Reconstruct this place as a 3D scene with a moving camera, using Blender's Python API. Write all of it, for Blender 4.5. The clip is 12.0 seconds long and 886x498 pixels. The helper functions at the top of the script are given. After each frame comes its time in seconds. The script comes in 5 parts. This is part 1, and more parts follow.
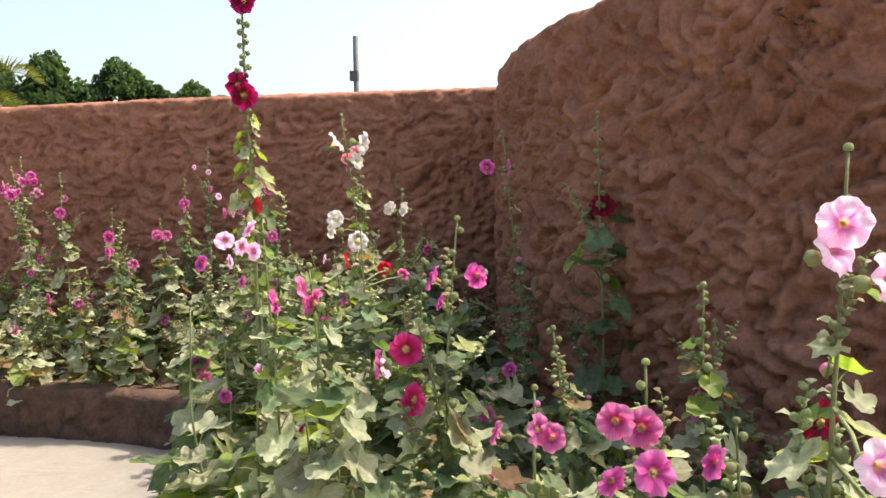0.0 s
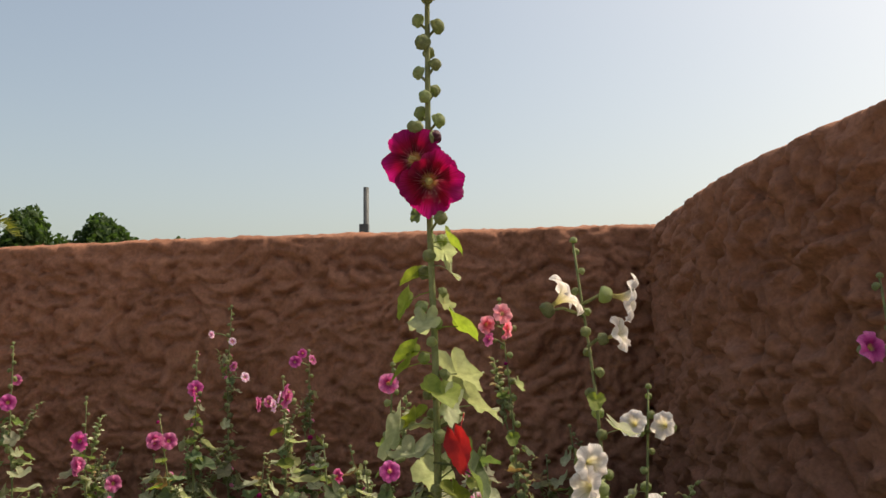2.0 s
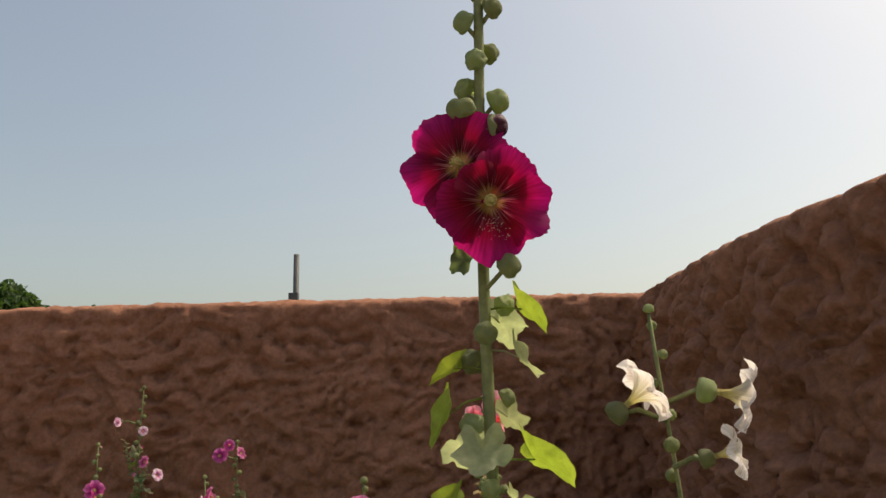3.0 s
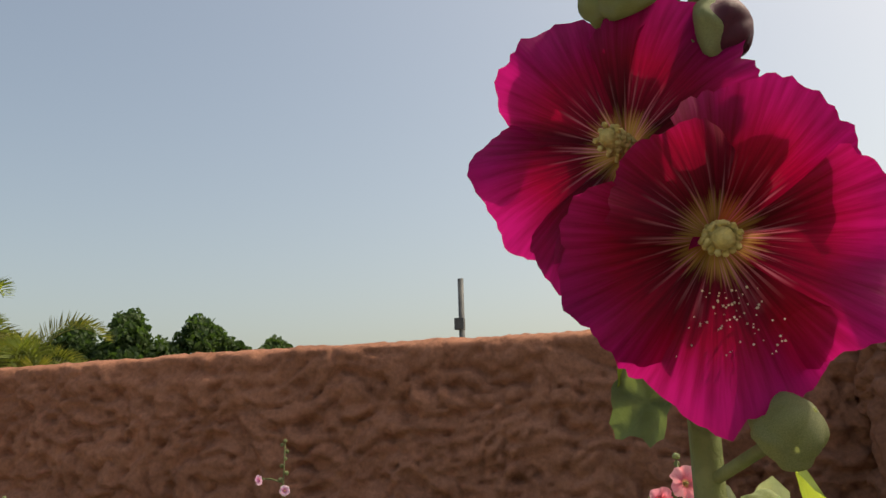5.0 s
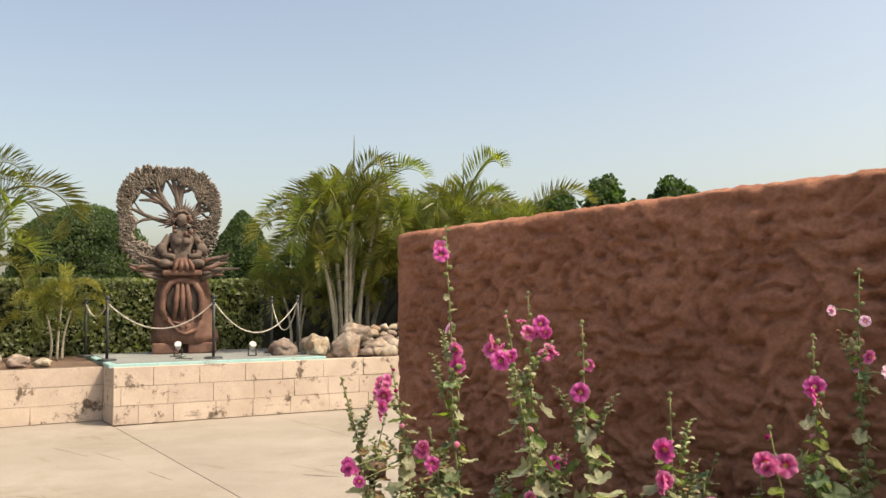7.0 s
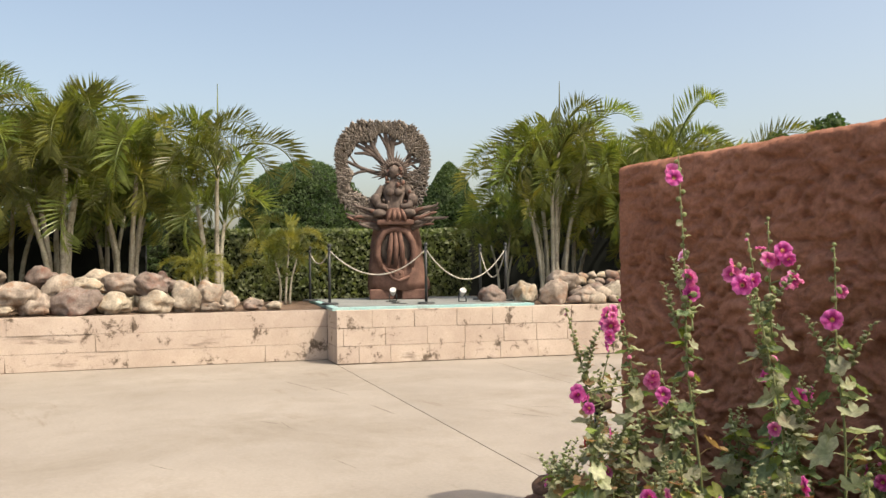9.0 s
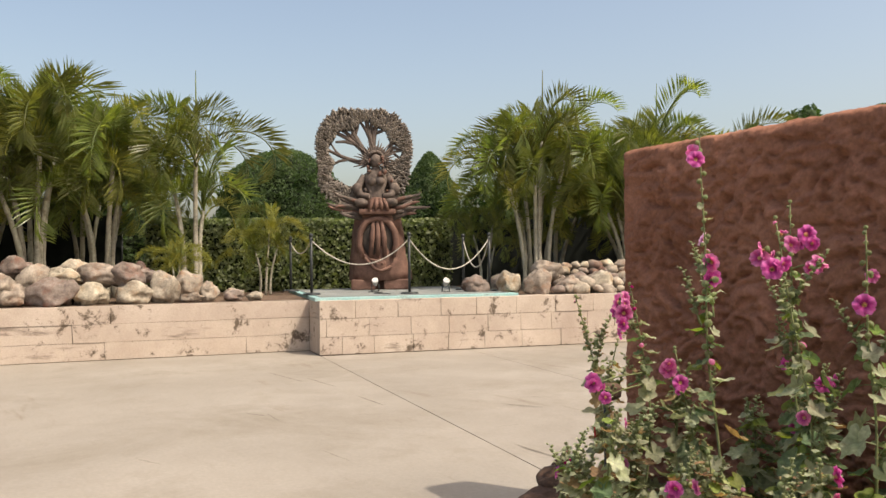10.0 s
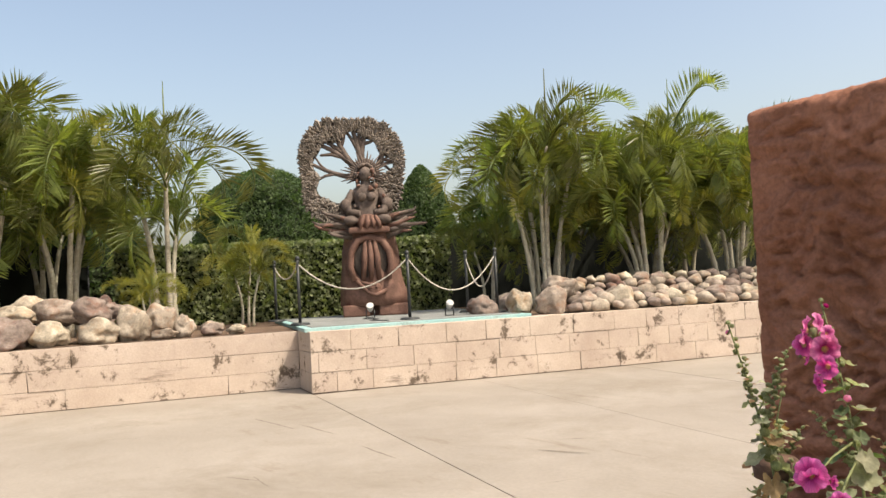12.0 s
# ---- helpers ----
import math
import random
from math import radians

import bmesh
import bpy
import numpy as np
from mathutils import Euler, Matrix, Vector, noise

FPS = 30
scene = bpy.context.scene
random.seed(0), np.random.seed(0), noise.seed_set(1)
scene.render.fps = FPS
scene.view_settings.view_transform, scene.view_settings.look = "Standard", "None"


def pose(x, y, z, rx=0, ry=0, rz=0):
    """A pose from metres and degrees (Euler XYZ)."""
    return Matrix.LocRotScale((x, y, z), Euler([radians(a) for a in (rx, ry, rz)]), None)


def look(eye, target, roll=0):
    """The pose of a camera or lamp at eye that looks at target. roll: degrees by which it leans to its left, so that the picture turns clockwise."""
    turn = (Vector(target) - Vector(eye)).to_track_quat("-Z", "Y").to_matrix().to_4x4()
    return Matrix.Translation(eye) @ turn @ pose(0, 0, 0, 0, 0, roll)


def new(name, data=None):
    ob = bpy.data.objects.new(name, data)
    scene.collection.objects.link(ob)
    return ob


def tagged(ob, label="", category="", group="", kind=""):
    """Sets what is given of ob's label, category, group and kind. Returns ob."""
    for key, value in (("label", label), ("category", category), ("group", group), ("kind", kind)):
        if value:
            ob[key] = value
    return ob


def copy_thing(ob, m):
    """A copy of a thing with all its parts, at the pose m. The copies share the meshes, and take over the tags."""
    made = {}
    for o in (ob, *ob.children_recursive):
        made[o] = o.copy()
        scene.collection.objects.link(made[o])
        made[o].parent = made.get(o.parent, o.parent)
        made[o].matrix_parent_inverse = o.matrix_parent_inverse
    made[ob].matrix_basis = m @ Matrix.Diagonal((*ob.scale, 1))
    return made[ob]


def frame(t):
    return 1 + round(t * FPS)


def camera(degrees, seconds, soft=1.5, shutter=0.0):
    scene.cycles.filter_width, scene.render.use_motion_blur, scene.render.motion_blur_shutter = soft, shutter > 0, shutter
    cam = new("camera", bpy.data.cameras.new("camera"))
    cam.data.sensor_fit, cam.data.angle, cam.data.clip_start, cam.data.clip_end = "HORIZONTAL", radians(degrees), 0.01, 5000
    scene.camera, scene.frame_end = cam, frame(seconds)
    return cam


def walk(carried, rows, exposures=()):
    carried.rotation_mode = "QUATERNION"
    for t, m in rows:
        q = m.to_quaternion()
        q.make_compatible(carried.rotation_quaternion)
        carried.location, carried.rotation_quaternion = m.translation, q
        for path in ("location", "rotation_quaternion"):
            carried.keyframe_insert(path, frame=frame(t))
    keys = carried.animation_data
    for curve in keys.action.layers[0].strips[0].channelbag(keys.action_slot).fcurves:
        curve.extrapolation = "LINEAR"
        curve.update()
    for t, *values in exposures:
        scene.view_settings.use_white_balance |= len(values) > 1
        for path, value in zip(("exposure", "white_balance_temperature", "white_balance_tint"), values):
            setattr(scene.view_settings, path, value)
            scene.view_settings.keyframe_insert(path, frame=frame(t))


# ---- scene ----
cam = camera(55.1, 12.0)
PATH = [
    (0, (1.457, 0.797, 1.499), (1.089, 2.757, 1.346), -0.8),
    (0.5, (1.192, 1.206, 1.491), (0.755, 3.157, 1.426), -1.4),
    (1, (0.904, 1.616, 1.51), (0.426, 3.557, 1.54), -1.1),
    (1.5, (0.65, 1.99, 1.546), (0.221, 3.94, 1.665), -1.0),
    (2, (0.424, 2.421, 1.579), (0.112, 4.384, 1.802), -0.6),
    (2.5, (0.224, 2.708, 1.599), (0.088, 4.678, 1.915), -0.9),
    (4.5, (0.207, 3.408, 1.784), (-0.055, 5.334, 2.255), -2.6),
    (5, (0.195, 3.404, 1.768), (-0.325, 5.285, 2.204), -1.5),
    (5.5, (0.163, 3.32, 1.727), (-0.651, 5.109, 2.098), -1.0),
    (6, (-0.004, 3.365, 1.708), (-1.091, 5.018, 1.999), -1.3),
    (6.5, (-0.088, 3.359, 1.694), (-1.373, 4.878, 1.903), -1.3),
    (7, (-0.128, 3.319, 1.659), (-1.571, 4.696, 1.8), -0.7),
    (7.5, (-0.164, 3.26, 1.641), (-1.743, 4.483, 1.735), -0.5),
    (9.5, (-0.271, 3.224, 1.529), (-2.005, 4.221, 1.565), -0.7),
    (10.0, (-0.412, 3.18, 1.523), (-2.111, 4.236, 1.54), -0.7),
    (10.5, (-0.617, 3.233, 1.501), (-2.297, 4.318, 1.53), -1.0),
    (11.0, (-0.986, 3.354, 1.489), (-2.665, 4.44, 1.545), -1.6),
    (11.5, (-1.388, 3.47, 1.509), (-3.06, 4.565, 1.573), -2.8),
    (12.0, (-1.822, 3.729, 1.512), (-3.498, 4.818, 1.577), -3.0),
]
walk(cam, [(t, look(eye, target, roll)) for t, eye, target, roll in PATH],
     exposures=[(0.0, 1.2, 6950, 10), (0.5, 0.56, 7300, 10), (1.0, 0.66, 7650, 10), (1.5, 0.52, 7800, 8.5), (2.0, 0.36, 7900, 7), (2.5, 0.18, 7900, 7), (4.5, 0.28, 7900, 7), (5.5, 0.30, 7900, 7), (6.0, 0.52, 7900, 7), (6.5, 0.68, 7900, 8.5), (7.5, 0.75, 7700, 10), (9.5, 0.62, 7300, 10), (10.0, 0.55, 7300, 10), (10.5, 0.66, 7300, 10), (12.0, 0.75, 7300, 10)])

# ---- world, sun and exposure ----
SUN_TO = Vector((1.12, 0.58, 1.9)).normalized()
world = bpy.data.worlds.new("sky")
scene.world = world
world.use_nodes = True
wn = world.node_tree.nodes
wl = world.node_tree.links
wbg = wn["Background"]
sky = wn.new("ShaderNodeTexSky")
sky.sky_type = "NISHITA"
sky.sun_disc = False
sky.sun_elevation = math.asin(SUN_TO.z)
sky.sun_rotation = math.atan2(SUN_TO.x, SUN_TO.y)
sky.air_density, sky.dust_density, sky.ozone_density = 1.0, 4.2, 0.0
wl.new(sky.outputs["Color"], wbg.inputs["Color"])
wbg.inputs["Strength"].default_value = 0.15
sun = bpy.data.lights.new("sun", "SUN")
sun.energy, sun.angle, sun.color = 3.0, radians(0.6), (1.0, 0.94, 0.87)
new("sun", sun).matrix_world = look(SUN_TO * 60, (0, 0, 0))

# ---- materials ----


def ramp(nt, fac, stops):
    r = nt.nodes.new("ShaderNodeValToRGB")
    el = r.color_ramp.elements
    while len(el) < len(stops):
        el.new(0.5)
    for e, (p, c) in zip(el, stops):
        e.position, e.color = p, (*c, 1)
    nt.links.new(fac, r.inputs["Fac"])
    return r.outputs["Color"]


def noise_node(nt, vec, scale, detail=5.0, rough=0.6, warp=0.0):
    n = nt.nodes.new("ShaderNodeTexNoise")
    n.inputs["Scale"].default_value, n.inputs["Detail"].default_value = scale, detail
    n.inputs["Roughness"].default_value, n.inputs["Distortion"].default_value = rough, warp
    nt.links.new(vec, n.inputs["Vector"])
    return n.outputs["Fac"]


def mixed(nt, fac, a, b, mode="MIX"):
    m = nt.nodes.new("ShaderNodeMix")
    m.data_type, m.blend_type = "RGBA", mode
    for sock, val in ((m.inputs[0], fac), (m.inputs[6], a), (m.inputs[7], b)):
        if hasattr(val, "node"):
            nt.links.new(val, sock)
        elif isinstance(val, tuple):
            sock.default_value = (*val, 1)
        else:
            sock.default_value = val
    return m.outputs[2]


def matte(name, dark, light, scale=3.0, fine=40.0, rough=0.85, bump=0.3, bump_at=60.0, stain=None,
          stain_scale=1.2, stain_edge=(0.55, 0.68), metal=0.0, vary=0.0, glow_through=None, coords="Position", spec=0.3, grain=1.0, depth=0.01, scuff=None, scuff_scale=(0.5, 2.6, 1.0)):
    """A procedural surface: two scales of colour, relief, optional stains, tint per object and light let through."""
    m = bpy.data.materials.new(name)
    m.use_nodes = True
    nt = m.node_tree
    p = nt.nodes["Principled BSDF"]
    if coords == "Position":
        vec = nt.nodes.new("ShaderNodeNewGeometry").outputs["Position"]
    else:
        vec = nt.nodes.new("ShaderNodeTexCoord").outputs["Object"]
    col = ramp(nt, noise_node(nt, vec, scale, 6, 0.62, 0.4), [(0.3, dark), (0.7, light)])
    grain = ramp(nt, noise_node(nt, vec, fine, 3), [(0.25, (1 - 0.28 * grain,) * 3), (0.75, (1 + 0.15 * grain,) * 3)])
    col = mixed(nt, 1.0, col, grain, "MULTIPLY")
    if stain:
        s = ramp(nt, noise_node(nt, vec, stain_scale, 10, 0.74, 0.25), [(stain_edge[0], (0, 0, 0)), (stain_edge[1], (1, 1, 1))])
        col = mixed(nt, s, col, stain)
    if scuff:
        mp = nt.nodes.new("ShaderNodeMapping")
        mp.inputs["Rotation"].default_value = (0, 0, 0.5)
        mp.inputs["Scale"].default_value = scuff_scale
        nt.links.new(vec, mp.inputs["Vector"])
        s = ramp(nt, noise_node(nt, mp.outputs["Vector"], 0.9, 9, 0.7, 0.2), [(0.60, (0, 0, 0)), (0.70, (0.75,) * 3)])
        col = mixed(nt, s, col, scuff)
    if vary:
        info = nt.nodes.new("ShaderNodeObjectInfo")
        hue = nt.nodes.new("ShaderNodeHueSaturation")
        for sock, lo, hi, lab in (("Hue", 0.5 - 0.03 * vary, 0.5 + 0.03 * vary, 0), ("Value", 1 - 0.45 * vary, 1 + 0.45 * vary, 1)):
            mr = nt.nodes.new("ShaderNodeMapRange")
            mr.inputs["To Min"].default_value, mr.inputs["To Max"].default_value = lo, hi
            nt.links.new(info.outputs["Random"], mr.inputs["Value"])
            nt.links.new(mr.outputs["Result"], hue.inputs[sock])
        nt.links.new(col, hue.inputs["Color"])
        col = hue.outputs["Color"]
    nt.links.new(col, p.inputs["Base Color"])
    p.inputs["Roughness"].default_value, p.inputs["Metallic"].default_value = rough, metal
    p.inputs["Specular IOR Level"].default_value = spec
    if bump:
        b = nt.nodes.new("ShaderNodeBump")
        b.inputs["Strength"].default_value, b.inputs["Distance"].default_value = bump, depth
        nt.links.new(noise_node(nt, vec, bump_at, 6, 0.65, 0.5), b.inputs["Height"])
        nt.links.new(b.outputs["Normal"], p.inputs["Normal"])
    if glow_through:
        t = nt.nodes.new("ShaderNodeBsdfTranslucent")
        tint = mixed(nt, 1.0, col, glow_through, "MULTIPLY")
        nt.links.new(tint, t.inputs["Color"])
        add = nt.nodes.new("ShaderNodeMixShader")
        add.inputs["Fac"].default_value = 0.45
        nt.links.new(p.outputs["BSDF"], add.inputs[1])
        nt.links.new(t.outputs["BSDF"], add.inputs[2])
        nt.links.new(add.outputs["Shader"], nt.nodes["Material Output"].inputs["Surface"])
    return m


def petal_material(name, rim, body, throat, eye=(0.62, 0.56, 0.22), size=0.05, through_tint=(1.6, 1.1, 1.3), streak=None):
    """Petal: yellow-green eye, dark throat, paler rim, with fine radial veins; thin enough to let light through."""
    m = bpy.data.materials.new(name)
    m.use_nodes = True
    nt = m.node_tree
    p = nt.nodes["Principled BSDF"]
    co = nt.nodes.new("ShaderNodeTexCoord").outputs["Object"]
    sep = nt.nodes.new("ShaderNodeSeparateXYZ")
    nt.links.new(co, sep.inputs[0])

    def op(kind, a, b=None):
        n = nt.nodes.new("ShaderNodeMath")
        n.operation = kind
        for i, v in enumerate((a, b)):
            if v is None:
                continue
            if hasattr(v, "node"):
                nt.links.new(v, n.inputs[i])
            else:
                n.inputs[i].default_value = v
        return n.outputs[0]

    rad = op("SQRT", op("ADD", op("MULTIPLY", sep.outputs[0], sep.outputs[0]), op("MULTIPLY", sep.outputs[1], sep.outputs[1])))
    ang = op("ARCTAN2", sep.outputs[1], sep.outputs[0])
    comb = nt.nodes.new("ShaderNodeCombineXYZ")
    nt.links.new(op("MULTIPLY", ang, 9.0), comb.inputs[0])
    nt.links.new(op("MULTIPLY", rad, 14.0 / size * 0.05), comb.inputs[1])
    vein = noise_node(nt, comb.outputs[0], 2.2, 4, 0.6)
    away = op("ADD", op("DIVIDE", rad, size), op("MULTIPLY", op("SUBTRACT", vein, 0.5), 0.45))
    col = ramp(nt, away, [(0.13, eye), (0.26, throat), (0.58, body), (0.95, rim)])
    veins = ramp(nt, vein, [(0.3, (0.78, 0.74, 0.76)), (0.62, (1.12, 1.08, 1.1))])
    col = mixed(nt, 1.0, col, veins, "MULTIPLY")
    if streak:
        fan = nt.nodes.new("ShaderNodeCombineXYZ")
        nt.links.new(op("MULTIPLY", ang, 17.0), fan.inputs[0])
        nt.links.new(op("MULTIPLY", rad, 1.5 / size), fan.inputs[1])
        lines = ramp(nt, noise_node(nt, fan.outputs[0], 1.0, 2, 0.5), [(0.54, (0, 0, 0)), (0.66, (1, 1, 1))])
        reach = ramp(nt, op("DIVIDE", rad, size), [(0.16, (0.75,) * 3), (0.5, (0, 0, 0))])
        col = mixed(nt, mixed(nt, 1.0, lines, reach, "MULTIPLY"), col, streak)
    nt.links.new(col, p.inputs["Base Color"])
    p.inputs["Roughness"].default_value = 0.6
    p.inputs["Specular IOR Level"].default_value = 0.2
    b = nt.nodes.new("ShaderNodeBump")
    b.inputs["Strength"].default_value, b.inputs["Distance"].default_value = 0.25, 0.002
    nt.links.new(vein, b.inputs["Height"])
    nt.links.new(b.outputs["Normal"], p.inputs["Normal"])
    t = nt.nodes.new("ShaderNodeBsdfTranslucent")
    nt.links.new(mixed(nt, 1.0, col, through_tint, "MULTIPLY"), t.inputs["Color"])
    add = nt.nodes.new("ShaderNodeMixShader")
    add.inputs["Fac"].default_value = 0.5
    nt.links.new(p.outputs["BSDF"], add.inputs[1])
    nt.links.new(t.outputs["BSDF"], add.inputs[2])
    nt.links.new(add.outputs["Shader"], nt.nodes["Material Output"].inputs["Surface"])
    return m


MUD = matte("mud_plaster", (0.235, 0.103, 0.064), (0.38, 0.18, 0.117), 2.2, 55, 0.95, 0.9, 28, spec=0.15, depth=0.012)
CONCRETE = matte("plaza_concrete", (0.245, 0.217, 0.182), (0.312, 0.278, 0.236), 0.7, 30, 0.9, 0.25, 45,
                 stain=(0.20, 0.172, 0.136), stain_scale=0.55, stain_edge=(0.48, 0.72), vary=0.06, grain=0.35, scuff=(0.185, 0.15, 0.115))
PARAPET = matte("painted_stone", (0.415, 0.333, 0.27), (0.52, 0.435, 0.362), 1.6, 50, 0.9, 0.8, 22,
                stain=(0.12, 0.09, 0.066), stain_scale=3.0, stain_edge=(0.56, 0.62), vary=0.08, grain=0.5, scuff=(0.14, 0.105, 0.082), scuff_scale=(1.0, 1.0, 6.0))
JOINT = matte("joint_dirt", (0.11, 0.083, 0.064), (0.36, 0.28, 0.22), 5, 40, 1.0, 0.6, 30)
SCUFF = matte("scuffed_concrete", (0.10, 0.082, 0.065), (0.24, 0.205, 0.165), 9, 60, 0.95, 0.5, 40)
SOIL = matte("soil", (0.10, 0.065, 0.045), (0.19, 0.13, 0.09), 4, 60, 1.0, 0.9, 30)
DRY_GROUND = matte("dry_ground", (0.20, 0.17, 0.11), (0.32, 0.26, 0.18), 0.3, 12, 1.0, 0.6, 9)
# Reddish-brown rock, its colour taken darker to carry the kerb face's shade
LATERITE = matte("laterite", (0.045, 0.027, 0.02), (0.14, 0.075, 0.052), 7, 45, 0.95, 0.8, 40, vary=0.5)
BOULDER = matte("river_boulder", (0.11, 0.085, 0.066), (0.44, 0.375, 0.305), 4.5, 30, 0.85, 0.9, 13,
                stain=(0.22, 0.125, 0.075), stain_scale=3.2, stain_edge=(0.50, 0.66), vary=0.8)
# Darkened copy of the statue wood: shade put into the colour of recesses
WOOD_SHADE = matte("shadowed_wood", (0.03, 0.024, 0.02), (0.075, 0.06, 0.05), 6, 60, 0.95, 0.6, 40, coords="Object")
WOOD_PALE = matte("silvered_wood", (0.14, 0.12, 0.10), (0.36, 0.315, 0.27), 6, 60, 0.9, 0.6, 40, coords="Object")
WOOD_GREY = matte("weathered_wood", (0.065, 0.05, 0.042), (0.18, 0.14, 0.118), 6, 60, 0.85, 0.6, 40, coords="Object")
WOOD_RED = matte("oiled_wood", (0.085, 0.044, 0.032), (0.225, 0.125, 0.094), 4, 50, 0.7, 0.5, 30, coords="Object",
                 stain=(0.10, 0.05, 0.035), stain_scale=3, stain_edge=(0.5, 0.72))
SLAB_TOP = matte("slab_stone", (0.17, 0.18, 0.172), (0.27, 0.285, 0.27), 2, 30, 0.85, 0.3, 40)
TURQUOISE = matte("turquoise_paint", (0.22, 0.42, 0.42), (0.38, 0.55, 0.53), 3, 40, 0.7, 0.4, 30,
                  stain=(0.16, 0.20, 0.18), stain_scale=3, stain_edge=(0.55, 0.7))
IRON = matte("black_iron", (0.015, 0.018, 0.018), (0.035, 0.04, 0.04), 9, 60, 0.5, 0.2, 60, spec=0.5)
RUST = matte("rusty_iron", (0.05, 0.03, 0.022), (0.17, 0.10, 0.07), 14, 80, 0.85, 0.4, 60)
STEEL = matte("dull_steel", (0.05, 0.055, 0.06), (0.10, 0.105, 0.11), 5, 40, 0.6, 0.1, 40)
ROPE = matte("pale_rope", (0.42, 0.38, 0.32), (0.62, 0.58, 0.5), 30, 160, 0.95, 0.8, 220)
WHITE_PLASTIC = matte("white_plastic", (0.45, 0.44, 0.42), (0.6, 0.59, 0.57), 8, 60, 0.45, 0.1, 40)
LEAF_GREEN = matte("hollyhock_leaf", (0.08, 0.125, 0.06), (0.20, 0.25, 0.14), 14, 90, 0.62, 0.35, 120, vary=0.8,
                   glow_through=(1.5, 1.6, 0.7))
LEAF_YOUNG = matte("young_leaf", (0.16, 0.22, 0.045), (0.30, 0.34, 0.10), 16, 90, 0.6, 0.3, 120, vary=0.6,
                   glow_through=(1.6, 1.7, 0.6))
LEAF_PALE = matte("dusty_leaf", (0.30, 0.32, 0.19), (0.55, 0.55, 0.39), 13, 80, 0.75, 0.35, 120, vary=0.7,
                  stain=(0.30, 0.23, 0.13), stain_scale=9, stain_edge=(0.58, 0.72), glow_through=(1.2, 1.3, 0.85))
LEAF_DRY = matte("withered_leaf", (0.24, 0.16, 0.08), (0.40, 0.29, 0.16), 16, 90, 0.85, 0.4, 110, vary=0.7,
                 glow_through=(1.2, 1.0, 0.6))
LEAF_RED = matte("reddened_leaf", (0.28, 0.015, 0.02), (0.42, 0.04, 0.04), 14, 80, 0.6, 0.3, 110, vary=0.3,
                 glow_through=(1.5, 0.8, 0.7))
STEM = matte("green_stem", (0.14, 0.17, 0.06), (0.26, 0.27, 0.13), 12, 120, 0.7, 0.3, 160)
BUD = matte("bud_sepals", (0.22, 0.26, 0.125), (0.42, 0.44, 0.25), 60, 200, 0.7, 0.4, 240, vary=0.5, coords="Object",
            glow_through=(1.2, 1.3, 0.7))
DARK_PETAL = matte("furled_petal", (0.03, 0.004, 0.01), (0.09, 0.008, 0.03), 60, 200, 0.6, 0.2, 200, coords="Object")
PISTIL = matte("pollen_column", (0.55, 0.42, 0.10), (0.75, 0.66, 0.30), 200, 500, 0.8, 0.6, 600, coords="Object")
PETAL = {
    # crimson with throat and body deepened for self-shadow, rim tinted like lit edges
    "crimson": petal_material("petal_crimson", (0.31, 0.006, 0.125), (0.21, 0.002, 0.027), (0.07, 0.001, 0.007), eye=(0.34, 0.27, 0.06), streak=(0.55, 0.25, 0.3)),
    "rose": petal_material("petal_rose", (0.62, 0.06, 0.27), (0.52, 0.02, 0.13), (0.3, 0.01, 0.05)),
    "darkred": petal_material("petal_dark_red", (0.28, 0.008, 0.035), (0.22, 0.006, 0.025), (0.1, 0.003, 0.012)),
    "red": petal_material("petal_red", (0.62, 0.03, 0.06), (0.55, 0.02, 0.04), (0.25, 0.01, 0.02)),
    "magenta": petal_material("petal_magenta", (0.66, 0.20, 0.49), (0.55, 0.10, 0.37), (0.34, 0.025, 0.19)),
    "pink": petal_material("petal_pink", (0.68, 0.29, 0.48), (0.56, 0.15, 0.36), (0.38, 0.04, 0.2)),
    "mauve": petal_material("petal_mauve", (0.90, 0.84, 0.90), (0.86, 0.72, 0.84), (0.50, 0.16, 0.42)),
    "salmon": petal_material("petal_salmon", (0.84, 0.48, 0.49), (0.79, 0.37, 0.41), (0.6, 0.16, 0.2)),
    "white": petal_material("petal_white", (0.86, 0.83, 0.79), (0.84, 0.80, 0.74), (0.72, 0.68, 0.48), through_tint=(1.08, 1.08, 1.06)),
}
PALM_GREEN = matte("palm_leaflet", (0.088, 0.122, 0.034), (0.255, 0.28, 0.085), 2.5, 30, 0.36, 0.15, 60, vary=0.7,
                   glow_through=(1.5, 1.5, 0.5), spec=0.5)
PALM_YELLOW = matte("palm_leaflet_yellow", (0.19, 0.215, 0.05), (0.33, 0.325, 0.10), 2.5, 30, 0.5, 0.15, 60, vary=0.2,
                    glow_through=(1.5, 1.4, 0.5))
PALM_STEM = matte("palm_stem", (0.33, 0.31, 0.23), (0.52, 0.48, 0.38), 5, 40, 0.8, 0.5, 30, stain=(0.14, 0.12, 0.08),
                  stain_scale=6, stain_edge=(0.5, 0.7), vary=0.3)
HEDGE_LEAF = matte("hedge_leaf", (0.10, 0.125, 0.065), (0.33, 0.36, 0.21), 9, 60, 0.55, 0.0, 60, glow_through=(1.3, 1.5, 0.6))
# Net colour lowered to near black to stand for the palms' shade on it
NET_SHADED = matte("palm_shaded_net", (0.004, 0.006, 0.005), (0.010, 0.013, 0.010), 3, 60, 1.0, 0.3, 90)
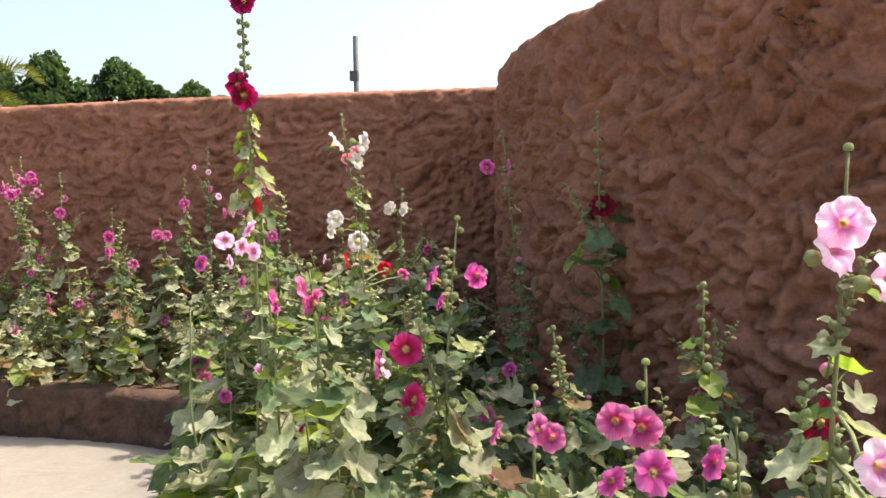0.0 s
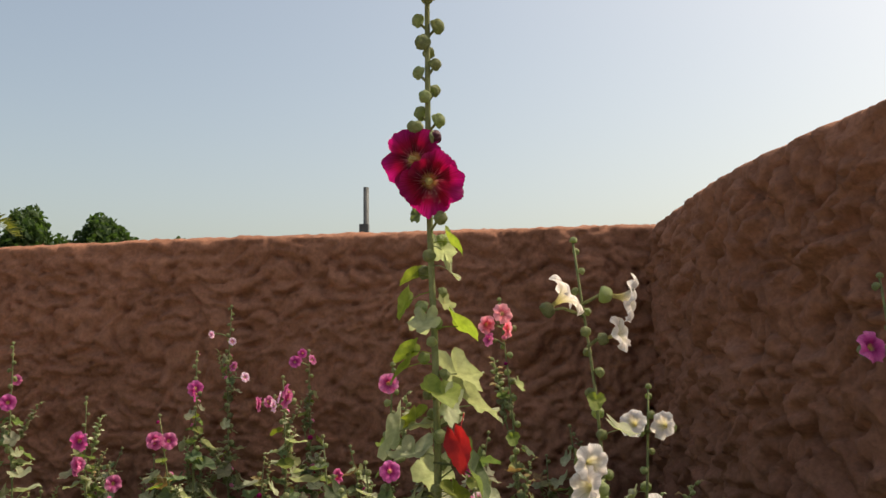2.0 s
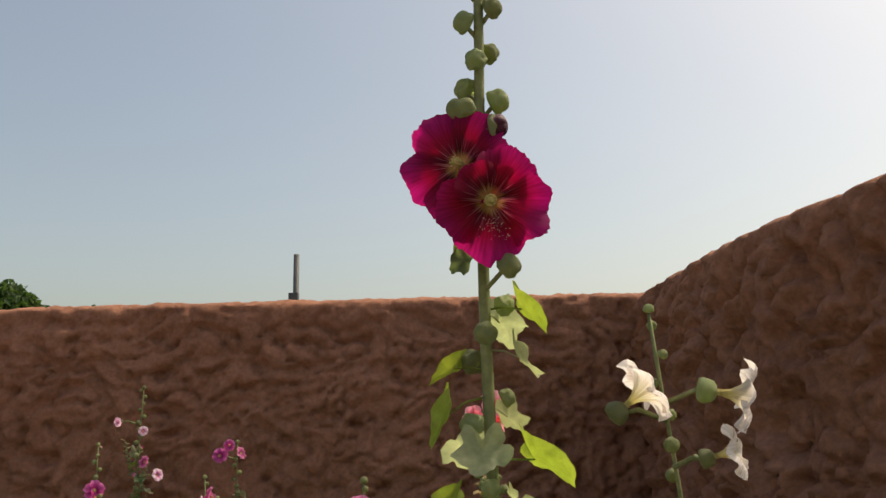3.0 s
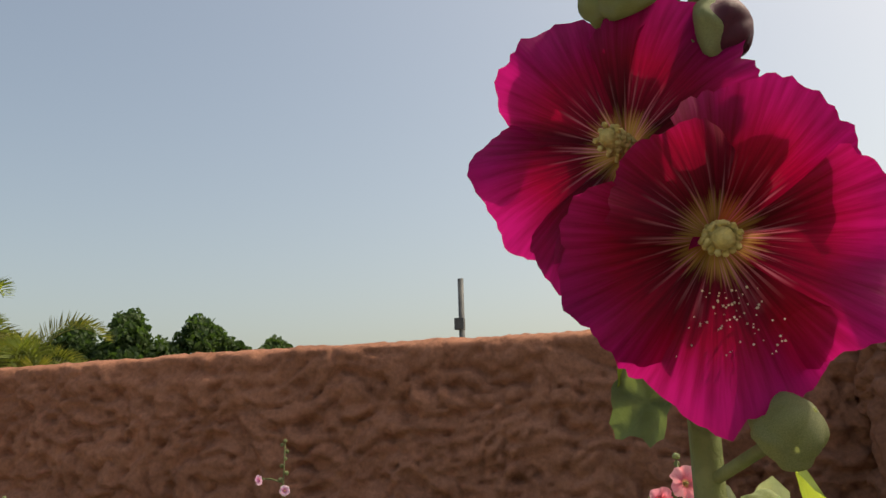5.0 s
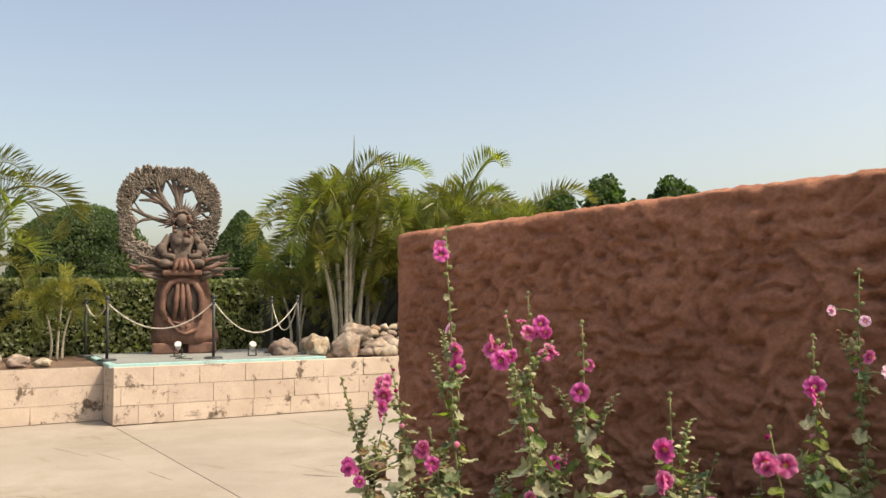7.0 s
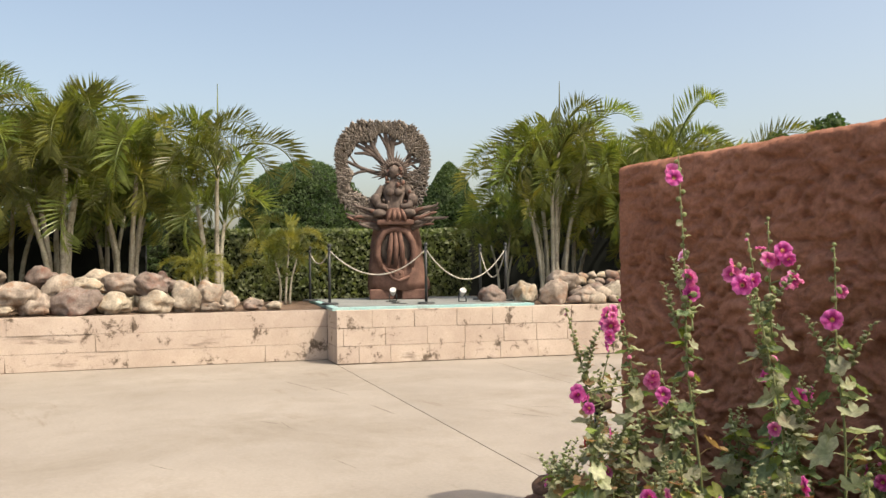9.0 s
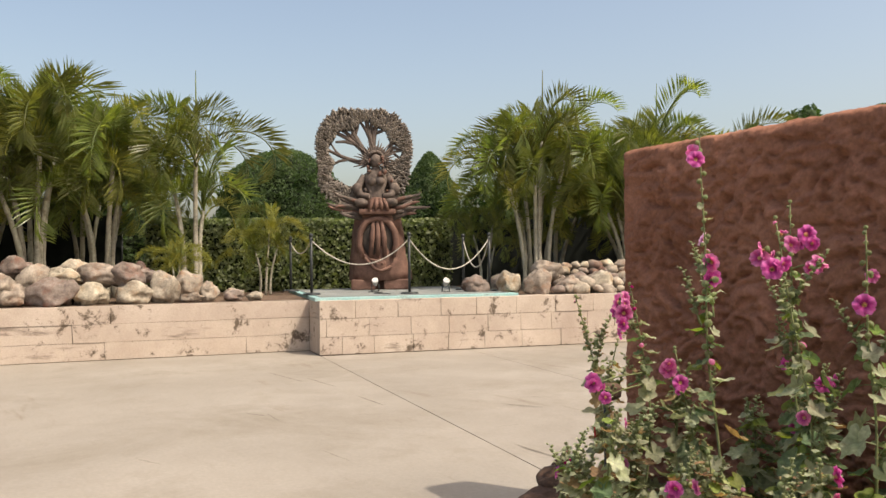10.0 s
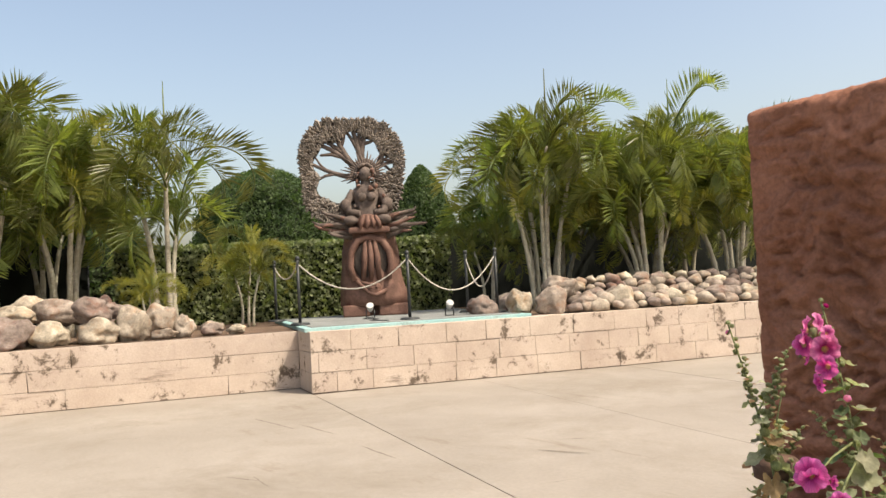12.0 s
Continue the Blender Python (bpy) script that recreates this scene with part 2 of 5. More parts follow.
# Near-black fill colour: paints the shade seen between leaves
FOLIAGE_SHADE = matte("foliage_shade_fill", (0.012, 0.018, 0.008), (0.03, 0.042, 0.018), 6, 40, 1.0, 0.5, 20)
TREE_LEAF = matte("tree_leaf", (0.03, 0.06, 0.025), (0.085, 0.135, 0.05), 0.8, 10, 0.7, 0.0, 20, glow_through=(1.2, 1.4, 0.6))
CONIFER_LEAF = matte("conifer_leaf", (0.06, 0.10, 0.045), (0.13, 0.18, 0.08), 1.2, 14, 0.75, 0.0, 20, glow_through=(1.1, 1.3, 0.6))
BARK = matte("bark", (0.09, 0.07, 0.05), (0.18, 0.14, 0.10), 6, 40, 0.95, 0.8, 30)

# ---- builders ----


def mesh_of(name, bm, *mats, smooth=False):
    me = bpy.data.meshes.new(name)
    bm.normal_update()
    bm.to_mesh(me)
    bm.free()
    for m in mats:
        me.materials.append(m)
    if smooth:
        me.polygons.foreach_set("use_smooth", [True] * len(me.polygons))
    return me


def part(name, data, parent, label="", m=None):
    """Link a mesh as one part under a thing or under a part."""
    ob = new(name, data)
    ob.parent = parent
    if m is not None:
        ob.matrix_basis = m
    if label:
        ob["label"] = label
    return ob


def thing(name, label, category, m, group="", data=None, kind=""):
    ob = new(name, data)
    ob.matrix_basis = m
    return tagged(ob, label, category, group, kind)


def tube(bm, pts, radii, segs=6, cap=True, mat=0):
    pts = [Vector([float(c) for c in p]) for p in pts]
    rings = []
    side = None
    for i, p in enumerate(pts):
        d = (pts[min(i + 1, len(pts) - 1)] - pts[max(i - 1, 0)]).normalized()
        if side is None:
            side = d.orthogonal().normalized()
        side = (side - d * side.dot(d)).normalized()
        up = d.cross(side)
        r = float(radii[i] if hasattr(radii, "__len__") else radii)
        rings.append([bm.verts.new(p + r * (math.cos(a) * side + math.sin(a) * up))
                      for a in (2 * math.pi * k / segs for k in range(segs))])
    for a, b in zip(rings, rings[1:]):
        for k in range(segs):
            f = bm.faces.new((a[k], a[(k + 1) % segs], b[(k + 1) % segs], b[k]))
            f.material_index, f.smooth = mat, True
    if cap:
        for ring, flip in ((rings[0], True), (rings[-1], False)):
            f = bm.faces.new(list(reversed(ring)) if flip else ring)
            f.material_index = mat


def block(bm, lo, hi, bevel=0.0):
    r = bmesh.ops.create_cube(bm, size=1.0)
    lo, hi = Vector(lo), Vector(hi)
    for v in r["verts"]:
        v.co = (lo + hi) / 2 + Vector(a * b for a, b in zip(v.co, hi - lo))
    if bevel:
        es = {e for v in r["verts"] for e in v.link_edges}
        bmesh.ops.bevel(bm, geom=list(es), offset=bevel, segments=2, affect="EDGES", profile=0.6)


def lump(seed, sub=3, rough=0.22, flat=1.0):
    """A rounded stone of unit width."""
    bm = bmesh.new()
    bmesh.ops.create_icosphere(bm, subdivisions=sub, radius=0.5)
    off = Vector((seed * 7.3, seed * 3.1, seed * 1.7))
    for v in bm.verts:
        n = v.co.normalized()
        d = 1 + rough * noise.noise(n * 1.3 + off) + rough * 0.5 * noise.noise(n * 2.7 + off) + rough * 0.22 * noise.noise(n * 5 + off) + rough * 0.08 * noise.noise(n * 11 + off)
        c = n * 0.5 * d
        for axis in (Vector((0.6, 0.5, 0.62)), Vector((-0.7, 0.2, 0.68)), Vector((0.1, -0.9, 0.3)), Vector((0.9, -0.3, 0.1)), Vector((-0.2, 0.9, -0.2)), Vector((-0.8, -0.6, 0.1))):
            axis = (axis + 0.5 * Vector(noise.noise_vector(off + axis * 9))).normalized()
            over = c.dot(axis) - 0.41
            if over > 0:
                c -= axis * over * 0.7
        v.co = c
        v.co.z *= flat
    return bm


def catmull(pts, n):
    """n points spread evenly along a smooth line through pts."""
    P = [np.array(p, float) for p in pts]
    P = [2 * P[0] - P[1]] + P + [2 * P[-1] - P[-2]]
    out = []
    for a, b, c, d in zip(P, P[1:], P[2:], P[3:]):
        for t in np.linspace(0, 1, 40, endpoint=False):
            out.append(0.5 * (2 * b + (c - a) * t + (2 * a - 5 * b + 4 * c - d) * t * t + (3 * b - a - 3 * c + d) * t ** 3))
    out.append(P[-2])
    out = np.array(out)
    s = np.concatenate([[0], np.cumsum(np.linalg.norm(np.diff(out, axis=0), axis=1))])
    q = np.linspace(0, s[-1], n)
    return np.stack([np.interp(q, s, out[:, k]) for k in range(out.shape[1])], axis=1)


# ---- ground and plaza ----
U = Vector((0.267, 0.964, 0))      # along the parapet
V = Vector((-0.964, 0.267, 0))     # away from the plaza


def sheet(name, pts, z, mat):
    bm = bmesh.new()
    bm.faces.new([bm.verts.new((x, y, z)) for x, y in pts])
    return mesh_of(name, bm, mat)


tagged(new("ground", sheet("ground", [(-900, -900), (900, -900), (900, 900), (-900, 900)], -0.03, DRY_GROUND)),
       "dry bare earth around the paved plaza", "ground", kind="structure")
plaza = tagged(new("pavement", sheet("pavement", [(-17, -9), (8, -9), (8, 9), (-4, 9), (-4, 24), (-17, 24)], -0.012, SOIL)),
               "sunlit beige concrete plaza of large worn slabs", "pavement", kind="structure")


L0, L1 = Vector((-15.36, 0.0, 0)), Vector((-13.41, 8.67, 0))
R0, R1 = Vector((-12.62, 8.50, 0)), Vector((-9.2, 20.9, 0))
terrace = tagged(new("terrace_ground", sheet("terrace_ground", [(-15.5, 0), (-13.56, 8.67), (-12.75, 8.7), (-9.35, 20.9), (-9, 60), (-60, 60), (-60, 0)], 0.835, SOIL)),
                 "raised planting ground of brown soil behind the parapet", "ground", kind="structure")

# ---- mud walls ----


def relief(p, tall=1.0, f=1.0):
    """Height of the hand-smeared plaster: lumps, curved strokes and short gouges."""
    q = Vector((p[0], p[1], p[2] * tall)) * f
    w = Vector(noise.noise_vector(q * 1.6))
    a = noise.noise((q + w * 0.25) * 3.0)
    g = noise.noise((q + w * 0.34) * 3.3 + Vector((31, 7, 3)))
    gate = noise.noise(q * 1.3 + Vector((5, 50, 9)))
    cut = max(0.0, 1 - abs(g) / 0.14)
    cut *= min(1.0, max(0.0, gate * 2.5 + 0.6))
    g2 = noise.noise((q + w * 0.30) * 5.4 + Vector((3, 17, 33)))
    cut2 = max(0.0, 1 - abs(g2) / 0.20)
    cut2 *= cut2 * min(1.0, max(0.0, 0.9 - gate * 1.6))
    step = noise.noise((q + w * 0.4) * 4.1 + Vector((70, 3, 8)))
    step = min(1.0, max(0.0, step * 5 + 0.5))
    fine = noise.noise((q + w * 0.1) * 13)
    chip = noise.noise((q + w * 0.25) * 6.3 + Vector((12, 44, 71)))
    chip = min(1.0, max(0.0, chip * 4 + 0.5))
    pit = noise.noise(Vector((q.x * 7.5, q.y * 7.5, q.z * 11)) + w * 0.6)
    pit = min(1.0, max(0.0, (pit - 0.34) * 9))
    return (0.012 * a - 0.021 * pit - 0.020 * cut - 0.018 * cut2 + 0.017 * step + 0.010 * chip + 0.006 * fine) / f ** 0.35


def mud_wall(name, front, thick, height, step=0.0115, tall=1.0, rise=0.0, deep=1.0, f=1.0):
    """A thick hand-plastered wall whose front follows a line; uneven crest."""
    line = catmull(front, max(8, int(sum(math.dist(a, b) for a, b in zip(front, front[1:])) / step)))
    tang = np.gradient(line, axis=0)
    tang /= np.linalg.norm(tang, axis=1)[:, None]
    back = np.stack([-tang[:, 1], tang[:, 0]], axis=1)
    nz = int(height / step)
    prof = [(0.0, z, 1.0) for z in np.linspace(-0.05, height - 0.05, nz)]
    prof += [(thick / 2 - thick / 2 * math.cos(a), height - 0.05 + 0.05 * math.sin(a) ** 0.6, 1.0) for a in np.linspace(0.15, math.pi - 0.15, 14)]
    prof += [(thick, z, 1.0) for z in np.linspace(height - 0.06, -0.05, 12)]
    verts, faces = [], []
    m = len(prof)
    for i in range(len(line)):
        b = back[i]
        for j, (d, z, k) in enumerate(prof):
            lift = rise * min(1.0, 2.2 * i / len(line)) * z / height
            p = Vector((line[i][0] + b[0] * d, line[i][1] + b[1] * d, z + lift))
            if d < 0.02:
                out = Vector((-b[0], -b[1], 0))
            elif d > thick - 0.02:
                out = Vector((b[0], b[1], 0))
            else:
                out = Vector((0, 0, 1))
            h = deep * relief(p, tall, f) * min(1.0, 0.3 + max(0.0, height - z) / 0.25) * min(1.0, 0.25 + 0.07 * min(i, len(line) - 1 - i)) if d < 0.3 else 0.0
            if out.z:
                h = 0.22 * h + 0.009 * noise.noise(p * 17) + 0.007 * noise.noise(p * 38)
            elif z > height - 0.3:
                p.z += 0.5 * (0.012 * noise.noise(p * 5.0))
            verts.append(p + out * h)
    for i in range(len(line) - 1):
        for j in range(m - 1):
            a = i * m + j
            faces.append((a, a + m, a + m + 1, a + 1))
    faces.append(tuple(range(m)))
    faces.append(tuple((len(line) - 1) * m + j for j in reversed(range(m))))
    me = bpy.data.meshes.new(name)
    me.from_pydata([tuple(v) for v in verts], [], faces)
    me.materials.append(MUD)
    me.polygons.foreach_set("use_smooth", [True] * (len(me.polygons) - 2) + [False] * 2)
    return new(name, me)


tagged(mud_wall("wall_back", [(-4.0, 6.64), (-2.4, 6.60), (-0.8, 6.58), (1.0, 6.60)], 0.34, 2.128, tall=1.35, rise=0.032, deep=1.5, f=1.9),
       "hand-plastered reddish-brown mud wall with swirled grooves", "wall", kind="structure")
tagged(mud_wall("wall_curved", [(0.80, 7.3), (0.79, 6.7), (0.84, 6.2), (0.92, 5.6), (1.08, 5.0), (1.34, 4.4), (1.74, 3.8), (2.28, 3.3), (3.15, 2.9), (4.6, 2.6)],
                0.4, 2.14, tall=1.0, rise=0.08, deep=2.4, f=2.2),
       "curved reddish-brown mud-plastered wall with dark cracks", "wall", kind="structure")

# ---- parapet and terrace platform ----


def ashlar(name, a, b, top, label, seed, back=0.34, inward=None, long=1.0):
    rnd = random.Random(seed)
    d = (b - a)
    ln = d.length
    d.normalize()
    n = Vector((-d.y, d.x, 0))
    if n.dot(inward or V) < 0:
        n = -n
    rot = Matrix((( d.x, n.x, 0, 0), (d.y, n.y, 0, 0), (0, 0, 1, 0), (0, 0, 0, 1)))
    bm = bmesh.new()
    block(bm, (0.0, 0.03, -0.02), (ln, back + 0.02, top - 0.012))
    wall = thing(name, label, "parapet", Matrix.Translation(a) @ rot, data=mesh_of(name, bm, JOINT), kind="structure")
    kinds = []
    for k in range(5):
        bm = bmesh.new()
        block(bm, (0, 0, 0), (1, 1, 1), 0.009)
        for v in bm.verts:
            v.co += 0.012 * Vector(noise.noise_vector(v.co * 2 + Vector((k * 9, 0, 0))))
        kinds.append(mesh_of("stone_block", bm, PARAPET))
    course = top / 3
    for row in range(3):
        x = -rnd.random() * 0.5
        while x < ln:
            w = rnd.uniform(0.5, 0.72) * long
            x0, x1 = max(x, 0), min(x + w, ln)
            if x1 - x0 > 0.06:
                m = Matrix.Translation((x0 + 0.002, rnd.uniform(-0.006, 0.006), row * course + (0.012 if row == 0 else 0.003))) @ Matrix.Diagonal(
                    (x1 - x0 - 0.006, 0.34, course - (0.014 if row == 0 else 0.006), 1))
                part("stone_block", rnd.choice(kinds), wall, m=m)
            x += w
    return wall


ashlar("parapet_left", L0, L1, 0.83, "low cream-painted stone parapet, stained and flaking", 3, long=3.4)
ashlar("parapet_right", R0, R1, 0.85, "low cream-painted stone parapet, stained and flaking", 5)
ashlar("parapet_return", L1 + Vector((0.01, -0.004, 0)), R0 + Vector((-0.02, 0.004, 0)), 0.843, "short return of the cream stone parapet", 8, inward=Vector((0, 1, 0)))

slab_m = Matrix.Translation((-12.80, 8.50, 0.835)) @ Matrix(((U.x, V.x, 0, 0), (U.y, V.y, 0, 0), (0, 0, 1, 0), (0, 0, 0, 1)))
platform = thing("statue_platform", "thin stone platform with worn turquoise painted edge", "platform", slab_m)
bm = bmesh.new()
block(bm, (0, 0, 0), (3.42, 3.7, 0.055), 0.008)
part("edge", mesh_of("edge", bm, TURQUOISE), platform, "worn turquoise painted edge")
bm = bmesh.new()
block(bm, (0.12, 0.14, 0.056), (3.30, 3.6, 0.066), 0.003)
part("paving", mesh_of("paving", bm, SLAB_TOP), platform, "pale grey stone top")

# ---- statue on the platform ----


def statue():
    """Carved tree-trunk statue with a leafy halo, one mesh: x to its side, y to its back, z up."""
    bm = bmesh.new()
    rnd = random.Random(4)

    def loft(rings, mat, segs=28):
        prev = None
        for cx, cy, z, rx, ry, k in rings:
            ring = []
            for i in range(segs):
                a = 2 * math.pi * i / segs
                r = 1 + 1.5 * k * noise.noise(Vector((math.cos(a) * 2.2, math.sin(a) * 2.2, z * 2.5))) + 0.5 * k * noise.noise(Vector((math.cos(a) * 7, math.sin(a) * 7, z * 1.4)))
                ring.append(bm.verts.new((cx + rx * r * math.cos(a), cy + ry * r * math.sin(a), z)))
            if prev:
                for i in range(segs):
                    f = bm.faces.new((prev[i], prev[(i + 1) % segs], ring[(i + 1) % segs], ring[i]))
                    f.material_index, f.smooth = mat, True
            else:
                bm.faces.new(list(reversed(ring))).material_index = mat
            prev = ring
        bm.faces.new(prev).material_index = mat

    def ball(c, r, mat, sub=2):
        res = bmesh.ops.create_icosphere(bm, subdivisions=sub, radius=1.0)
        for v in res["verts"]:
            v.co = Vector(c) + Vector(a * b for a, b in zip(v.co, r))
            v.co += 0.012 * Vector(noise.noise_vector(v.co * 9))
        for f in {f for v in res["verts"] for f in v.link_faces}:
            f.material_index, f.smooth = mat, True

    # plinth in two halves with a dark slot, and the trunk
    block(bm, (-0.56, -0.32, 0.0), (-0.10, 0.34, 0.20), 0.03)
    block(bm, (0.06, -0.32, 0.0), (0.56, 0.34, 0.20), 0.03)
    block(bm, (-0.5, -0.1, 0.0), (0.5, 0.3, 0.24), 0.02)
    for f in bm.faces:
        f.material_index = 1
    loft([(0.0, 0, 0.18, 0.60, 0.36, 0.06), (0.0, 0, 0.35, 0.60, 0.37, 0.08), (-0.02, 0, 0.60, 0.56, 0.36, 0.10), (-0.05, 0, 0.85, 0.50, 0.33, 0.10),
          (-0.06, 0, 1.10, 0.47, 0.31, 0.10), (-0.06, 0, 1.35, 0.46, 0.30, 0.10), (-0.06, 0, 1.52, 0.47, 0.30, 0.12), (-0.05, 0, 1.60, 0.40, 0.26, 0.1)], 1)
    # carved arch with hanging folds and a small round boss; a dark ball paints the hollow's shade
    arch = [(-0.34, 0.62), (-0.40, 0.85), (-0.38, 1.10), (-0.26, 1.30), (-0.05, 1.36), (0.16, 1.30), (0.28, 1.10), (0.30, 0.85), (0.24, 0.62)]
    tube(bm, [(x, -0.335 - 0.02 * math.sin(i), z) for i, (x, z) in enumerate(arch)], [0.05, 0.06, 0.065, 0.065, 0.06, 0.065, 0.065, 0.06, 0.05], 8, mat=1)
    ball((-0.05, -0.30, 0.95), (0.30, 0.05, 0.36), 3, 3)
    for x in (-0.15, -0.04, 0.07):
        tube(bm, [(x * 0.7 - 0.02, -0.33, 1.30), (x, -0.37, 1.0), (x * 1.25, -0.37, 0.62)], [0.035, 0.055, 0.04], 7, mat=1)
    ball((-0.02, -0.36, 0.47), (0.14, 0.07, 0.13), 1)
    ball((-0.07, -0.42, 0.50), (0.03, 0.03, 0.03), 1)
    ball((0.03, -0.42, 0.50), (0.03, 0.03, 0.03), 1)
    tube(bm, [(-0.30, -0.36, 0.62), (-0.12, -0.39, 0.42), (0.02, -0.40, 0.36), (0.20, -0.38, 0.44)], 0.035, 7, mat=1)
    tube(bm, [(-0.44, -0.3, 0.75), (-0.2, -0.37, 0.58), (0.02, -0.4, 0.52)], 0.03, 7, mat=1)
    # apron ledge and root-like fingers to both sides
    block(bm, (-0.40, -0.44, 1.43), (0.30, -0.1, 1.53), 0.035)
    ball((-0.05, -0.28, 1.62), (0.21, 0.17, 0.15), 1)
    for x in (-0.17, -0.07, 0.03, 0.12):
        tube(bm, [(x * 0.7 - 0.02, -0.40, 1.72), (x, -0.45, 1.6), (x * 1.2, -0.44, 1.5)], [0.03, 0.04, 0.03], 6, mat=1)
    for f in bm.faces:
        if f.calc_center_median().z > 1.3 and f.material_index == 0:
            f.material_index = 1
    for side in (-1, 1):
        for k in range(10):
            z = 1.44 + 0.034 * k + rnd.uniform(-0.03, 0.03)
            x0 = -0.05 + side * 0.30
            x1 = -0.05 + side * rnd.uniform(0.58, 0.92)
            pts = [(x0, -0.2, z - 0.06), ((x0 + x1) / 2, -0.24 + rnd.uniform(-0.08, 0.05), z + rnd.uniform(-0.05, 0.03)),
                   (x1, -0.22 + rnd.uniform(-0.1, 0.1), z + rnd.uniform(-0.05, 0.08))]
            hook = Vector(pts[-1]) + Vector((side * rnd.uniform(0.0, 0.10), -0.03, rnd.uniform(-0.04, 0.06)))
            tube(bm, pts + [hook], [0.05, 0.036, 0.028, 0.012], 7, mat=(0, 0, 1)[k % 3])
    # seated figure, kept plain
    loft([(-0.06, -0.1, 1.55, 0.30, 0.22, 0.1), (-0.06, -0.12, 1.72, 0.22, 0.18, 0.08), (-0.07, -0.12, 1.90, 0.17, 0.14, 0.06), (-0.07, -0.12, 2.10, 0.24, 0.15, 0.06),
          (-0.07, -0.11, 2.22, 0.22, 0.13, 0.04), (-0.07, -0.1, 2.30, 0.09, 0.09, 0.0), (-0.07, -0.1, 2.36, 0.08, 0.08, 0.0)], 0, 20)
    ball((-0.15, -0.25, 2.06), (0.085, 0.08, 0.085), 0)
    ball((0.01, -0.25, 2.06), (0.085, 0.08, 0.085), 0)
    ball((-0.07, -0.13, 2.46), (0.115, 0.12, 0.14), 0)
    for k in range(30):
        a = math.pi * (k / 29)
        c = Vector((-0.07 + 0.17 * math.cos(a), -0.07, 2.45 + 0.20 * math.sin(a)))
        ball(c + Vector((0, rnd.uniform(-0.03, 0.03), 0)), (0.035, 0.04, 0.04), 0, 1)
        ball(c * 1.0 + Vector((0.05 * math.cos(a), 0.04, 0.07 * math.sin(a))), (0.04, 0.04, 0.05), 0, 1)
    for k in range(25):
        a = math.pi * (-0.12 + 1.24 * k / 24)
        d = Vector((math.cos(a), 0, math.sin(a)))
        c = Vector((-0.07, -0.04, 2.46))
        tube(bm, [c + d * 0.14, c + d * (0.25 + 0.03 * (k % 2)) + Vector((0, -0.02, 0)), c + d * (0.34 + 0.05 * (k % 3)) + Vector((0, 0.02, 0))], [0.022, 0.02, 0.006], 5)
    for side in (-1, 1):
        tube(bm, [(-0.07 + side * 0.22, -0.11, 2.18), (-0.07 + side * 0.34, -0.16, 1.98), (-0.07 + side * 0.30, -0.28, 1.80), (-0.07 + side * 0.12, -0.34, 1.78)],
             [0.07, 0.075, 0.065, 0.05], 8)
        ball((-0.07 + side * 0.36, -0.2, 1.92), (0.10, 0.1, 0.13), 0)
        ball((-0.07 + side * 0.28, -0.28, 1.66), (0.14, 0.13, 0.09), 0)
        for k in range(10):
            ball((-0.07 + side * rnd.uniform(0.24, 0.38), rnd.uniform(-0.2, -0.05), rnd.uniform(1.6, 2.1)), (0.06, 0.06, 0.07), 0, 1)
    for k in range(46):
        side = rnd.choice((-1, 1))
        z = rnd.uniform(1.55, 2.6)
        ball((-0.07 + side * rnd.uniform(0.06, 0.30 if z < 2.2 else 0.17), rnd.uniform(-0.28, -0.08), z), (rnd.uniform(0.02, 0.05), 0.04, rnd.uniform(0.02, 0.06)), k % 2, 1)
    # boughs rising behind the head into the halo
    cx, cz = -0.30, 2.56
    for a, bend, r in ((34, -0.16, 0.05), (66, 0.14, 0.055), (88, -0.06, 0.06), (112, 0.12, 0.06), (142, -0.18, 0.055), (168, 0.12, 0.045), (8, 0.12, 0.04)):
        t = radians(a)
        start = Vector((-0.10, 0.05, 2.42))
        end = Vector((cx + 0.76 * math.cos(t), 0.06, cz + 0.02 + 0.78 * math.sin(t)))
        mid = (start + end) / 2 + Vector((-math.sin(t), 0, math.cos(t))) * bend
        pts = [(1 - u) ** 2 * start + 2 * u * (1 - u) * mid + u * u * end for u in np.linspace(0, 1, 7)]
        tube(bm, pts, list(np.linspace(r * 1.25, r * 0.6, 7)), 7)
        twig = pts[4] + Vector((math.cos(t - 0.7), 0, math.sin(t - 0.7))) * 0.30
        tube(bm, [pts[4], (pts[4] + twig) / 2 - Vector((0, 0, 0.03)), twig], [r * 0.7, r * 0.55, r * 0.35], 6)
        fork = pts[3] + Vector((math.cos(t + 0.55), 0, math.sin(t + 0.55))) * 0.40
        tube(bm, [pts[3], (pts[3] + fork) / 2 + Vector((0, 0, 0.03)), fork], [r * 0.75, r * 0.6, r * 0.4], 6)
    # halo: a ring slab, coloured dark as the shade between leaves, covered in small carved leaves
    def outer(t):
        k = (abs(math.cos(t)) ** 3.3 + abs(math.sin(t)) ** 3.3) ** (-1 / 3.3)
        k *= 1 + 0.018 * math.sin(7 * t) + 0.02 * math.sin(3 * t + 1)
        return 0.90 * k, 0.93 * k

    def inner(t):
        low = max(0.0, -math.sin(t))
        k = 0.68 + 0.05 * math.sin(5 * t + 1) + 0.04 * math.sin(9 * t) - 0.34 * low * max(0.0, math.cos(t) + 0.5)
        return k, k - 0.02

    ring = []
    for i in range(72):
        t = 2 * math.pi * i / 72
        ox, oz = outer(t)
        ix, iz = inner(t)
